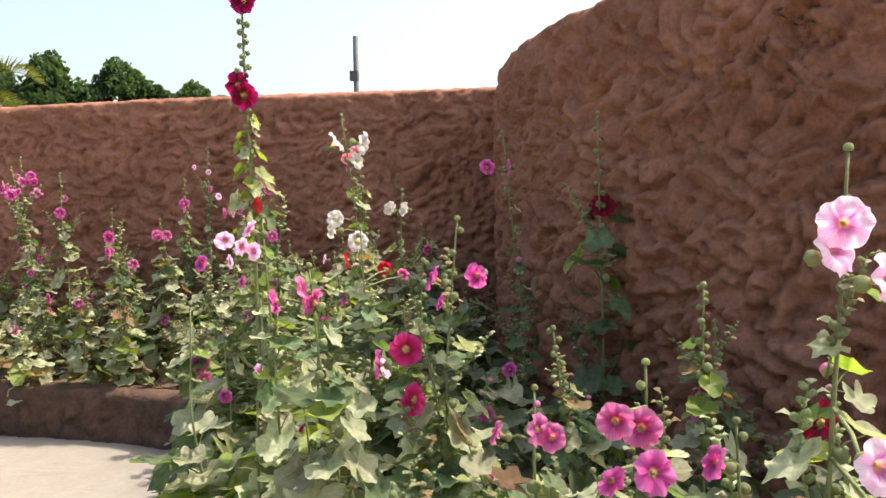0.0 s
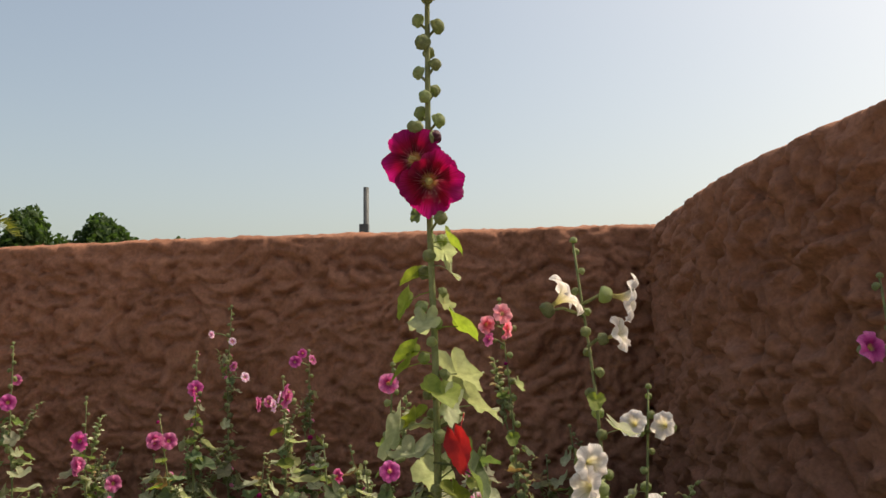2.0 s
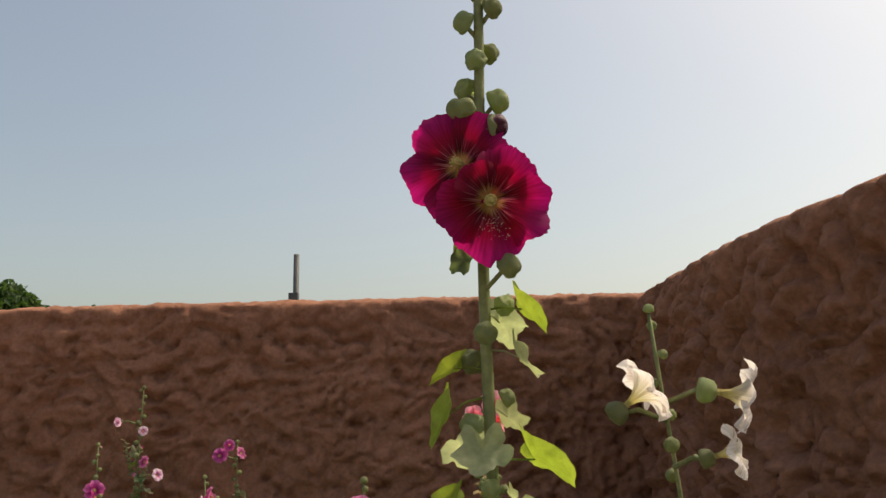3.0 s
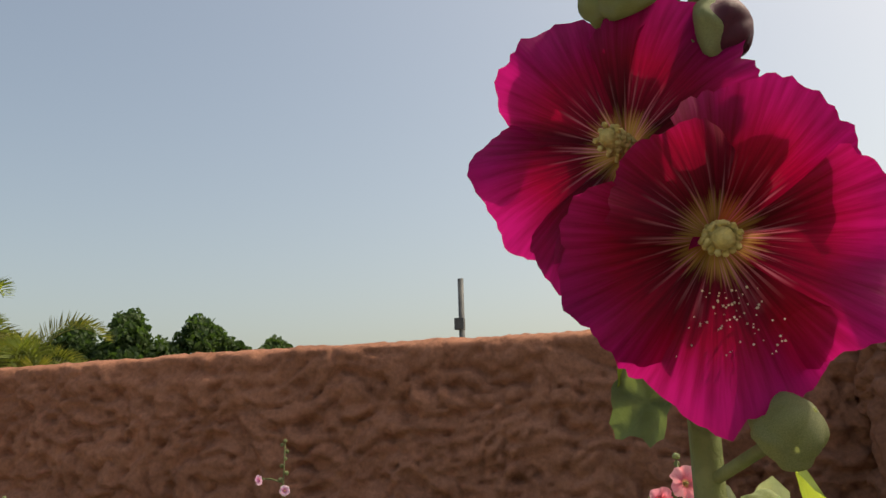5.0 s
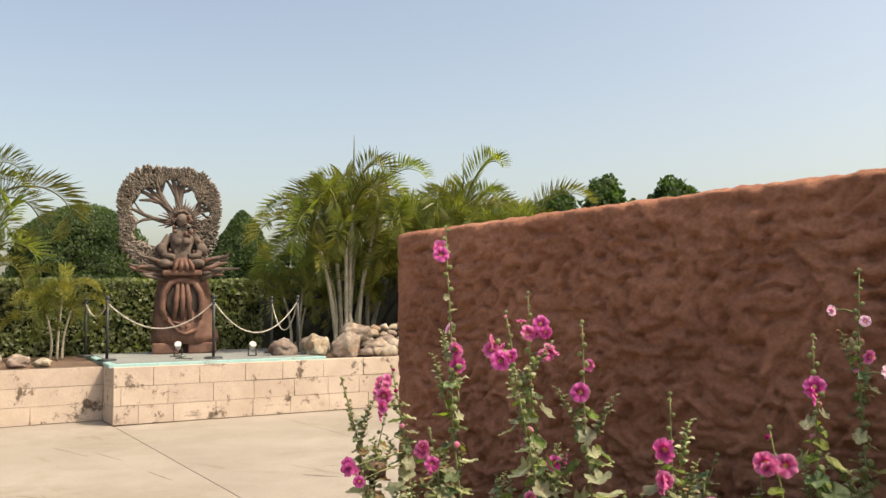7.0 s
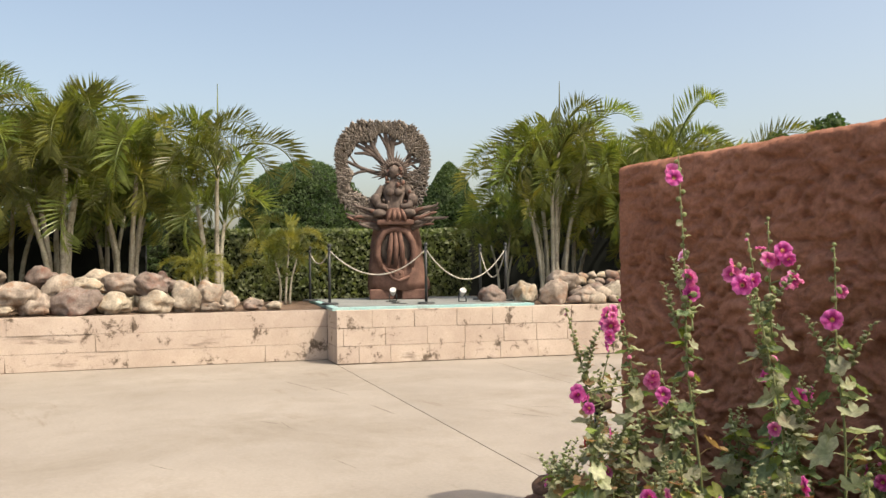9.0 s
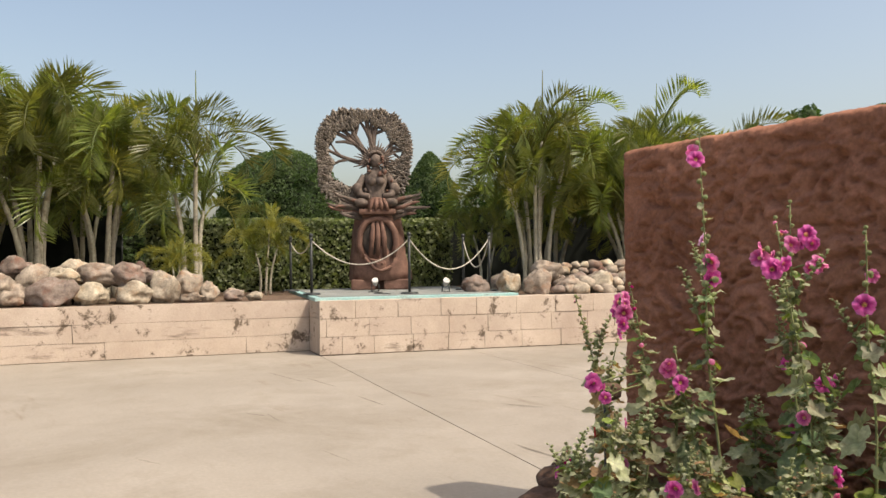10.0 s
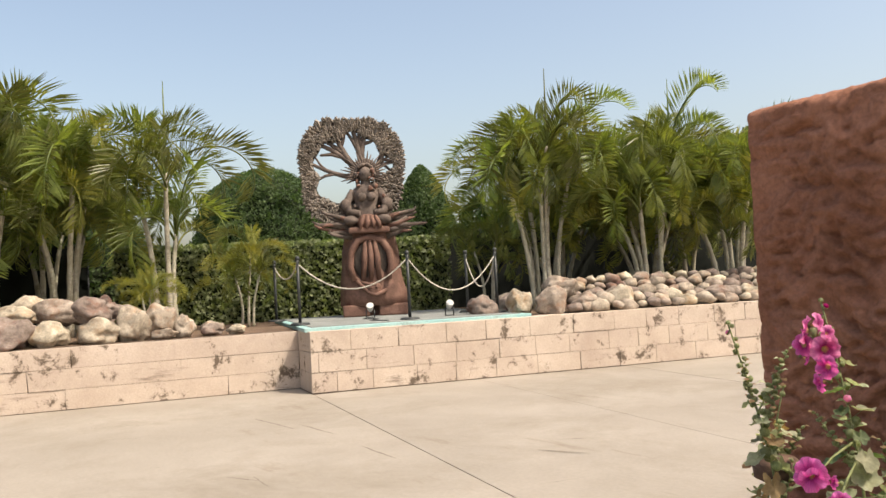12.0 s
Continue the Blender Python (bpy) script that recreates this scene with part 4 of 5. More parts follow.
def conifer(x, y, base, top, width, seed, count, blunt=2.4, full=0.62):
    """A dense clipped-looking evergreen: short trunk, near-black filler as painted inner shade and a close skin of
    small sprays.
    """
    rnd = random.Random(seed)
    h = top - base
    ob = thing("tree", BUSHY, "tree", Matrix.Translation((x, y, base)), "evergreens behind the hedge")
    bm = bmesh.new()
    tube(bm, [(0, 0, 0), (0, 0, h * 0.3)], [0.12, 0.1], 8)
    part("trunk", mesh_of("trunk", bm, BARK), ob)

    def skin(u, a):
        r = width / 2 * (1 - u ** blunt) ** full * (0.82 + 0.18 * min(1.0, u * 5))
        q = Vector((math.cos(a) * 1.7, math.sin(a) * 1.7, u * 4 + seed))
        return r * (1 + 0.22 * noise.noise(q) + 0.12 * noise.noise(q * 3.1))

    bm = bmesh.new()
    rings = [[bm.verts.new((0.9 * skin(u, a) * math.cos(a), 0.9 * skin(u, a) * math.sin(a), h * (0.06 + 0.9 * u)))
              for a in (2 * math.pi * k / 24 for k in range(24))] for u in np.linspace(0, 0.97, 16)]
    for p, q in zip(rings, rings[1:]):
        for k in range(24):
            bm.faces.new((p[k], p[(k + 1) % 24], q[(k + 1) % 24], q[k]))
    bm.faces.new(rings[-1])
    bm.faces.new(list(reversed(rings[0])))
    part("core", mesh_of("core", bm, FOLIAGE_SHADE), ob, "near-black filler painted as shade inside the foliage")
    cs = []
    for k in range(count):
        u, a = 1 - (1 - rnd.random()) ** 0.8, rnd.uniform(0, 6.283)
        r = skin(u, a) * rnd.uniform(0.9, 1.04)
        cs.append((r * math.cos(a), r * math.sin(a), h * (0.06 + 0.94 * u) + rnd.uniform(-0.04, 0.04)))
    tagged(part("crown", leaf_cloud("crown", cs, 0.05, CONIFER_LEAF, rnd, 0.35), ob), kind="stuff")


conifer(-21.2, 11.3, 0.83, 4.3, 3.7, 70, 36000, 3.0, 0.5)
conifer(-18.9, 14.3, 0.83, 4.15, 2.1, 71, 22000, 2.0, 0.7)
conifer(-21.5, 7.0, 0.83, 3.8, 3.6, 72, 15000)
conifer(-17.6, 17.5, 0.83, 3.4, 2.6, 73, 11000)
conifer(-19.5, 19.5, 0.83, 3.6, 3.4, 74, 13000)
conifer(-22.5, 2.5, 0.83, 3.7, 3.6, 75, 13000)


# ---- pole beyond the wall ----
mast = thing("steel_pole", "grey steel pole with a small box beyond the wall", "pole", Matrix.Translation((-3.35, 17.3, 0)))
bm = bmesh.new()
tube(bm, [(0, 0, -0.03), (0, 0, 4.44)], 0.05, 12)
part("shaft", mesh_of("shaft", bm, STEEL), mast)
bm = bmesh.new()
block(bm, (-0.11, -0.09, 3.56), (0.055, 0.03, 3.76), 0.01)
part("box", mesh_of("box", bm, STEEL), mast)

# ---- flower bed ----
EDGE = [(-4.12, 6.5), (-3.98, 5.9), (-3.5, 5.5), (-2.4, 5.32), (-1.4, 5.28), (-0.85, 5.12), (-0.48, 4.72), (-0.22, 4.2), (-0.02, 3.6), (0.22, 3.15), (0.55, 2.75), (0.9, 2.3),
        (1.25, 1.85), (1.7, 1.4), (2.4, 1.05), (3.4, 0.9)]
BED_Z = 0.27
line = catmull(EDGE, 90)
bed = tagged(new("flower_bed", sheet("flower_bed", [tuple(p) for p in line] + [(4.6, 2.7), (3.0, 3.1), (1.75, 3.9), (1.1, 5.0), (0.9, 6.7), (-4.0, 6.7)], BED_Z, SOIL)),
             "raised bed of dark soil along the mud walls", "flower bed", kind="structure")
rnd = random.Random(31)
kerb = mud_wall("kerb", EDGE, 0.2, 0.31, step=0.02, deep=1.3, f=2.2)
kerb.data.materials[0] = LATERITE
tagged(kerb, "low rough earthen kerb edging the flower bed, colour darkened for shade", "kerb", kind="structure")
CLODS = [mesh_of("kerb_rock", lump(40 + k, 3, 0.6), LATERITE, smooth=True) for k in range(6)]
for x, y, z, w in ((-4.16, 6.36, 0.13, 0.28), (-4.12, 6.14, 0.11, 0.26), (-4.00, 5.96, 0.12, 0.28), (-4.08, 6.26, 0.30, 0.22), (-3.84, 5.84, 0.10, 0.26), (-4.16, 6.56, 0.13, 0.26), (-3.98, 6.08, 0.29, 0.2)):
    thing("kerb_rock", "rough reddish-brown rock at the end of the bed", "rock", Matrix.Translation((x, y, z)) @ pose(0, 0, 0, rnd.uniform(-20, 20), rnd.uniform(-20, 20), rnd.uniform(0, 180)) @ Matrix.Diagonal((w * 1.2, w, w * 0.9, 1)),
          "rocks at the bed's end", rnd.choice(CLODS))

lamp = thing("bollard_lamp", "black iron bollard garden lamp with flat brown cap", "garden lamp", Matrix.Translation((-3.54, 6.06, BED_Z - 0.02)))
bm = bmesh.new()
tube(bm, [(0, 0, 0), (0, 0, 0.56)], 0.016, 12)
part("post", mesh_of("post", bm, IRON), lamp)
bm = bmesh.new()
tube(bm, [(0, 0, 0.0), (0, 0, 0.12), (0, 0, 0.14)], [0.065, 0.065, 0.025], 14)
part("base", mesh_of("base", bm, IRON), lamp)
bm = bmesh.new()
tube(bm, [(0, 0, 0.555), (0, 0, 0.575), (0, 0, 0.62), (0, 0, 0.635), (0, 0, 0.638)], [0.03, 0.07, 0.075, 0.06, 0.01], 18)
part("cap", mesh_of("cap", bm, RUST), lamp, "dusty brown cap")
# ---- hollyhocks ----


def leaf_mesh(seed, mat, lobes=5, deep=0.22):
    """Stalk and broad lobed blade, about 1 unit across; grows along x from the origin."""
    rnd = random.Random(seed)
    bm = bmesh.new()
    hold = Vector((0.62, 0, 0.22))
    tube(bm, [(0, 0, 0), (0.3, 0, 0.17), hold], [0.022, 0.018, 0.014], 5)
    n = 34
    tilt = rnd.uniform(0.15, 0.55)
    rings = []
    for r in (0.0, 0.28, 0.62, 1.0):
        ring = []
        for k in range(n):
            a = -math.pi + 2 * math.pi * (k + 0.5) / n
            notch = 0.62 * math.exp(-((abs(a) - math.pi) / 0.30) ** 2)
            lob = 1 - deep * (0.5 - 0.5 * math.cos(a * lobes)) ** 1.5
            rad = 0.5 * lob * (1 - notch) * (1 + 0.10 * math.cos(a)) * (1 + 0.05 * math.sin(k * 2.7 + seed))
            x, y = rad * r * math.cos(a), rad * r * math.sin(a)
            wave = 0.07 * r * r * math.sin(a * lobes + seed) + 0.06 * noise.noise(Vector((x * 4, y * 4, seed * 3.3)))
            z = 0.16 * r * r - 0.10 * abs(y) + wave * 0.9 - tilt * x * (0.5 + r)
            ring.append(bm.verts.new(hold + Vector((x * 0.98 + 0.06, y, z))))
            if r == 0:
                break
        rings.append(ring)
    for k in range(n):
        bm.faces.new((rings[0][0], rings[1][k], rings[1][(k + 1) % n]))
        for a, b in zip(rings[1:], rings[2:]):
            bm.faces.new((a[k], b[k], b[(k + 1) % n], a[(k + 1) % n]))
    return mesh_of("leaf", bm, mat, smooth=True)


LEAVES = ([leaf_mesh(k, LEAF_PALE, 5, 0.28) for k in range(3)] + [leaf_mesh(5 + k, LEAF_GREEN, 5, 0.20) for k in range(3)]
          + [leaf_mesh(10 + k, LEAF_YOUNG, 3, 0.2) for k in range(2)])
PALES, GREENS, YOUNGS = LEAVES[:3], LEAVES[3:6], LEAVES[6:]
DRIES = [leaf_mesh(20 + k, LEAF_DRY, 5, 0.35) for k in range(2)]
REDS = [leaf_mesh(25, LEAF_RED, 3, 0.12)]


def petal_grid(bm, k, n, size, seed, cup, nu=6, nv=7, over=1.25, notch=0.16, frill=0.0):
    """One broad frilled petal of a five-petalled funnel that opens along z."""
    a0 = 2 * math.pi * k / n
    rows = []
    for i in range(nu + 1):
        r = i / nu
        row = []
        for j in range(nv + 1):
            v = j / nv * 2 - 1
            half = math.pi / n * over * (0.80 + 0.24 * r ** 0.6)
            rr = size * r * (1 - notch * abs(v) ** 2.4 * r) * (1 + 0.035 * r * math.sin(v * 9 + seed * 3 + k) + 0.05 * r * noise.noise(Vector((v * 3, k, seed))) + 0.035 * r ** 4 * noise.noise(Vector((v * 13, k * 3, seed))))
            rr *= 1 + frill * r ** 6 * (0.05 * noise.noise(Vector((v * 7, k * 3, seed))) + 0.035 * noise.noise(Vector((v * 24, k * 5, seed))))
            a = a0 + half * v
            z = cup * size * (0.85 * r ** 0.6 - 0.42 * r ** 2.2)
            z += size * r * r * (0.13 * math.sin(v * 4.9 + k * 2 + seed) + 0.09 * noise.noise(Vector((v * 2.3, r * 2, k * 5 + seed)))) + 0.035 * size * v * r
            row.append(bm.verts.new((rr * math.cos(a), rr * math.sin(a), z)))
        rows.append(row)
    for a, b in zip(rows, rows[1:]):
        for j in range(nv):
            bm.faces.new((a[j], b[j], b[j + 1], a[j + 1]))


def pistil_mesh(size):
    bm = bmesh.new()
    h = size * 0.42
    tube(bm, [(0, 0, 0), (0, 0, h * 0.5), (0, 0, h), (0, 0, h * 1.1)], [size * 0.05, size * 0.075, size * 0.06, 0.001], 8)
    for k in range(40):
        z = h * (0.25 + 0.8 * (k / 40))
        a = k * 2.4
        r = size * 0.085
        bmesh.ops.create_icosphere(bm, subdivisions=1, radius=size * 0.022, matrix=Matrix.Translation((r * math.cos(a), r * math.sin(a), z)))
    return mesh_of("flower_centre", bm, PISTIL, smooth=True)


CENTRE = pistil_mesh(0.05)
BLOOM = {}
for name_, mat_ in PETAL.items():
    BLOOM[name_] = []
    for seed, cup in ((1, 0.85), (2, 1.3), (3, 2.0)):
        bm = bmesh.new()
        for k in range(5):
            petal_grid(bm, k, 5, 0.05, seed, cup, 7, 12, 1.28, 0.20, 1.6)
        if seed == 2:
            for k in range(4):
                petal_grid(bm, k, 4, 0.034, seed + 7, 1.7, 5, 8, 1.1, 0.3, 2.0)
        BLOOM[name_].append(mesh_of("flower", bm, mat_, smooth=True))


def bud_mesh(seed, tip=None, n=15, rows=8):
    bm = bmesh.new()
    rings = []
    for i, (r, z) in enumerate(catmull(((0.10, 0.0), (0.46, 0.06), (0.60, 0.26), (0.52, 0.44), (0.50, 0.62), (0.40, 0.80), (0.22, 0.92), (0.04, 0.97)), rows)):
        rings.append([bm.verts.new((r * (1 + (0.08 + 0.20 * z) * abs(math.cos(2.5 * a + seed + 0.8 * z)) - 0.05) * math.cos(a), r * (1 + (0.08 + 0.20 * z) * abs(math.cos(2.5 * a + seed + 0.8 * z)) - 0.05) * math.sin(a), z + 0.07 * math.cos(5 * a + seed) * (0.1 < z < 0.5)))
                      for a in (2 * math.pi * k / n for k in range(n))])
    for i, (a, b) in enumerate(zip(rings, rings[1:])):
        for k in range(n):
            f = bm.faces.new((a[k], a[(k + 1) % n], b[(k + 1) % n], b[k]))
            f.material_index = 1 if (tip and i >= rows * 0.45) else 0
    return mesh_of("bud", bm, BUD, tip or BUD, smooth=True)


BUDS = [bud_mesh(k) for k in range(3)]
BIG_BUDS = [bud_mesh(k, None, 40, 24) for k in range(3)]
DARK_BUD = bud_mesh(8, DARK_PETAL, 40, 24)
BUD_TIP = [bud_mesh(8, PETAL["crimson"]), bud_mesh(9, PETAL["pink"])]
EYES = [Vector(a[1]).lerp(Vector(b[1]), u) for a, b in zip(PATH, PATH[1:]) for u in (0.0, 0.33, 0.67)] + [Vector(PATH[-1][1])]


def stalk_mesh(seed):
    """A thin curving side shoot of unit length with pods and scraps of leaf."""
    rnd = random.Random(seed)
    bm = bmesh.new()
    lean = rnd.uniform(0.25, 0.7)
    pts = [Vector((lean * u - 0.12 * u * u, 0.10 * math.sin(2.5 * u + seed), 0.95 * u - 0.25 * lean * u * u)) for u in np.linspace(0, 1, 9)]
    tube(bm, pts, [0.013 * (1 - 0.7 * i / 8) for i in range(9)], 5)
    for k in range(17):
        u = 0.2 + 0.8 * k / 16
        i = min(7, int(u * 8))
        a = 2.4 * k
        o = Vector((math.cos(a), math.sin(a), 0.5)).normalized()
        c = pts[i].lerp(pts[i + 1], u * 8 - i) + o * 0.035
        r = (0.045 - 0.024 * u) * rnd.uniform(0.7, 1.2)
        res = bmesh.ops.create_icosphere(bm, subdivisions=1, radius=r, matrix=facing(c, o) @ Matrix.Diagonal((1, 1, 1.25, 1)))
        for v in res["verts"]:
            v.co += o * 0.25 * r * (v.co - c).dot(o) / r
        if k % 2 == 0:
            s = o.cross(Vector((0, 0, 1))).normalized()
            ln = rnd.uniform(0.10, 0.20) * (1.2 - 0.7 * u)
            q = [bm.verts.new(c + w) for w in (o * 0, o * ln * 0.6 + s * ln * 0.42, o * ln - Vector((0, 0, ln * 0.35)), o * ln * 0.6 - s * ln * 0.42, o * ln * 0.55 + Vector((0, 0, ln * 0.14)))]
            for w in range(4):
                f = bm.faces.new((q[w], q[(w + 1) % 4], q[4]))
                f.material_index = 1
    return mesh_of("seed_stalk", bm, BUD, LEAF_PALE if seed % 3 else LEAF_DRY, smooth=True)


def clear(p, gap):
    return all((p - e).length > gap and not (p.z > 0.6 and math.hypot(p.x - e.x, p.y - e.y) < 0.34) for e in EYES)


def facing(p, d, spin=0.0):
    """A pose at p whose z looks along d."""
    return Matrix.Translation(p) @ Vector(d).to_track_quat("Z", "Y").to_matrix().to_4x4() @ pose(0, 0, 0, 0, 0, spin)


STALKS = [stalk_mesh(k) for k in range(7)]


def bloom(plant, p, colour, size, d, rnd, kind=None):
    """A flower on its stem: petals with a pollen column."""
    k = rnd.choice((0, 1, 1, 2)) if kind is None else kind
    size *= 0.86 if k < 2 else 0.78
    m = facing(p, d, rnd.uniform(0, 72)) @ Matrix.Scale(size / 0.10, 4)
    fl = part("flower", BLOOM[colour][k], plant, m=m)
    part("flower_centre", CENTRE, fl, "yellow pollen column")
    part("bud", rnd.choice(BUDS), plant, m=facing(Vector(p) - Vector(d).normalized() * size * 0.18, d) @ Matrix.Scale(size * 0.28, 4))
    return fl


def hollyhock(base, top, blooms, seed, leaves=20, buds=14, leaf=0.13, dry=0.015, pale=0.6, label="", z_leaf=0.62, bend=0.05, kinds=None, girth=0.78, stalks=4):
    """base (x, y), top (x, y, z); blooms: (x, y, z, colour, size) or (height, colour, size)."""
    rnd = random.Random(seed)
    b, t = Vector((*base, BED_Z - 0.02)), Vector(top)
    plant = thing("hollyhock", label or "hollyhock with dusty green leaves and pink flowers", "flower", Matrix(), "hollyhocks in the bed")
    side = Vector((rnd.uniform(-1, 1), rnd.uniform(-1, 1), 0)) * bend

    def along(u):
        return b.lerp(t, u) + side * math.sin(math.pi * u) + Vector((noise.noise(Vector((u * 3, seed, 0))), noise.noise(Vector((u * 3, 0, seed))), 0)) * 0.02 * math.sin(math.pi * u)

    h = (t - b).length
    bm = bmesh.new()
    tube(bm, [along(u) for u in np.linspace(0, 1, 16)], [girth * (0.0072 * (1 - 0.72 * u) + 0.0012) for u in np.linspace(0, 1, 16)], 6)
    part("stem", mesh_of("stem", bm, STEM), plant)
    leaves = int(leaves * 1.65)
    z_leaf = min(0.88, z_leaf * 1.25)
    for k in range(leaves):
        u = (k + rnd.random()) / leaves
        z = u ** 1.05 * z_leaf
        p = along(z)
        size = leaf * (1.25 - 0.75 * u) * rnd.uniform(0.75, 1.25)
        r = rnd.random()
        pool = DRIES if r < dry else (PALES if r < dry + pale else (YOUNGS if r > 0.93 else GREENS))
        a = 137.5 * k + rnd.uniform(-35, 35)
        if not clear(p + Vector((math.cos(radians(a)), math.sin(radians(a)), 0)) * size, 0.34):
            continue
        m = Matrix.Translation(p) @ pose(0, 0, 0, 0, 0, a) @ pose(0, 0, 0, rnd.uniform(-25, 25), rnd.uniform(-32, 28), 0) @ Matrix.Diagonal(
            (size * rnd.uniform(0.9, 1.35), size, size * rnd.uniform(0.7, 1.2), 1))
        part("leaf", rnd.choice(pool), plant, m=m)
    for k in range(buds):
        u = z_leaf * 0.75 + (1.0 - z_leaf * 0.75) * (k + 0.4) / buds
        p = along(min(u, 1))
        a = 2.4 * k + rnd.uniform(-0.4, 0.4)
        d = Vector((math.cos(a), math.sin(a), 0.75))
        size = (0.024 - 0.012 * (k / buds)) * rnd.uniform(0.8, 1.25)
        if clear(p, 0.2):
            part("bud", rnd.choice(BUDS if rnd.random() < 0.85 else BUD_TIP), plant, m=facing(p + d.normalized() * 0.008, d, rnd.uniform(0, 360)) @ Matrix.Scale(size, 4))
        if k % 2 == 0 and u < 0.85:
            m = Matrix.Translation(p) @ pose(0, 0, 0, 0, 0, math.degrees(a) + 70) @ pose(0, 0, 0, rnd.uniform(-20, 20), rnd.uniform(-20, 35), 0) @ Matrix.Scale(leaf * rnd.uniform(0.25, 0.5), 4)
            part("leaf", rnd.choice(PALES + GREENS + YOUNGS), plant, m=m)
    for f in blooms:
        if len(f) == 3:
            u, colour, size = f
            a = rnd.uniform(0, 6.283) if rnd.random() < 0.3 else rnd.uniform(-2.6, -0.5)
            d = Vector((math.cos(a), math.sin(a), rnd.uniform(-0.15, 0.35)))
            p = along(u) + d.normalized() * 0.035
        else:
            x, y, z, colour, size = f
            p = Vector((x, y, z))
            s = along(min(1, max(0, (z - b.z) / max(0.1, t.z - b.z))))
            a = rnd.uniform(-3.5, 0.4)
            d = Vector((p.x - s.x, p.y - s.y, 0)) * 6 + Vector((math.cos(a), math.sin(a), rnd.uniform(-0.3, 0.6)))
            bm = bmesh.new()
            tube(bm, [s - Vector((0, 0, 0.015)), s.lerp(p, 0.6), p - d.normalized() * size * 0.12], [0.004, 0.0035, 0.003], 5)
            part("flower_stalk", mesh_of("flower_stalk", bm, STEM), plant)
        bloom(plant, p, colour, size, d, rnd, kinds)
        if len(f) == 5 and size > 0.065 and kinds is None and p.y > 5.2:
            for _ in range(rnd.randint(1, 2)):
                q = p + Vector((rnd.uniform(-0.035, 0.035), rnd.uniform(-0.02, 0.03), rnd.uniform(-0.05, 0.045)))
                e = Vector((rnd.uniform(-1, 1), rnd.uniform(-1, 0.3), rnd.uniform(-0.4, 0.5)))
                if clear(q, 0.2):
                    bloom(plant, q, colour, size * rnd.uniform(0.6, 0.95), e, rnd, rnd.choice((1, 2, 2)))
    for k in range(stalks):
        u = rnd.uniform(0.15, 0.8)
        p = along(u)
        a = rnd.uniform(0, 360)
        ln = rnd.uniform(0.2, 0.36) * (1.25 - u * 0.7)
        if clear(p + Vector((math.cos(radians(a)) * 0.2, math.sin(radians(a)) * 0.2, 0.2)), 0.45):
            part("seed_stalk", rnd.choice(STALKS), plant, "thin side shoot with small pods",
                 Matrix.Translation(p) @ pose(0, 0, 0, 0, 0, a) @ Matrix.Scale(ln, 4))
    if stalks:
        part("bud", BUDS[0], plant, m=facing(t, (0.1, 0, 1)) @ Matrix.Scale(0.013, 4))
    return plant


PINKH = "hollyhock with dusty lobed leaves and pink flowers"
MAGH = "hollyhock with dusty lobed leaves and magenta flowers"
# at the far end of the wall
hollyhock((-2.7, 5.93), (-2.71, 5.8, 2.0), [(-2.7, 5.78, 1.91, 'pink', 0.1), (-2.68, 5.74, 1.88, 'magenta', 0.08), (-2.68, 5.84, 1.49, 'pink', 0.09), (-2.66, 5.82, 1.42, 'magenta', 0.09), (-2.71, 5.83, 1.57, 'mauve', 0.07)], 101, 15, 30, 0.10, label=MAGH, z_leaf=0.5, kinds=1)
hollyhock((-2.51, 6.2), (-2.56, 6.15, 1.72), [(-2.49, 6.13, 1.59, 'magenta', 0.1), (-2.54, 6.1, 1.54, 'pink', 0.1), (-2.44, 6.1, 1.47, 'pink', 0.1), (0.55, 'magenta', 0.07)], 102, 18, 16, 0.105, label=PINKH)
hollyhock((-2.32, 5.93), (-2.33, 5.75, 1.64), [(-2.29, 5.67, 1.46, 'magenta', 0.1), (-2.35, 5.69, 1.5, 'pink', 0.08), (0.5, 'pink', 0.07)], 103, 18, 16, 0.105, label=MAGH)
hollyhock((-3.3, 6.05), (-3.31, 6.0, 1.38), [(-3.3, 5.93, 1.3, 'pink', 0.1), (-3.25, 5.9, 1.26, 'pink', 0.1), (-3.22, 5.9, 1.21, 'magenta', 0.09), (-3.33, 5.95, 1.26, 'magenta', 0.08), (-3.08, 5.58, 0.99, 'magenta', 0.1), (-3.02, 5.58, 0.94, 'magenta', 0.07)], 104, 20, 14, 0.105, label=PINKH)
hollyhock((-2.96, 6.09), (-3.012, 5.971, 1.111), [(-2.992, 5.911, 1.031, 'pink', 0.09), (-2.912, 5.891, 0.981, 'magenta', 0.08)], 105, 22, 10, 0.12, label=PINKH)
hollyhock((-3.42, 5.97), (-3.54, 5.87, 1.32), [(0.4, 'red', 0.06)], 106, 16, 22, 0.09, dry=0.35, label="leaning hollyhock seed stalk with small withered leaves")
hollyhock((-1.68, 5.97), (-1.7, 5.87, 1.36), [(-1.68, 5.82, 1.19, 'magenta', 0.1), (-1.66, 5.8, 1.1, 'pink', 0.09)], 107, 22, 10, 0.13, label=MAGH)
hollyhock((-2.1, 6.0), (-2.12, 5.95, 1.6), [(0.8, 'magenta', 0.09), (0.88, 'pink', 0.06)], 130, 16, 16, 0.12, label=PINKH)
hollyhock((-1.65, 5.96), (-1.625, 5.944, 1.073), [(0.9, 'pink', 0.09)], 131, 24, 10, 0.14, label=PINKH)
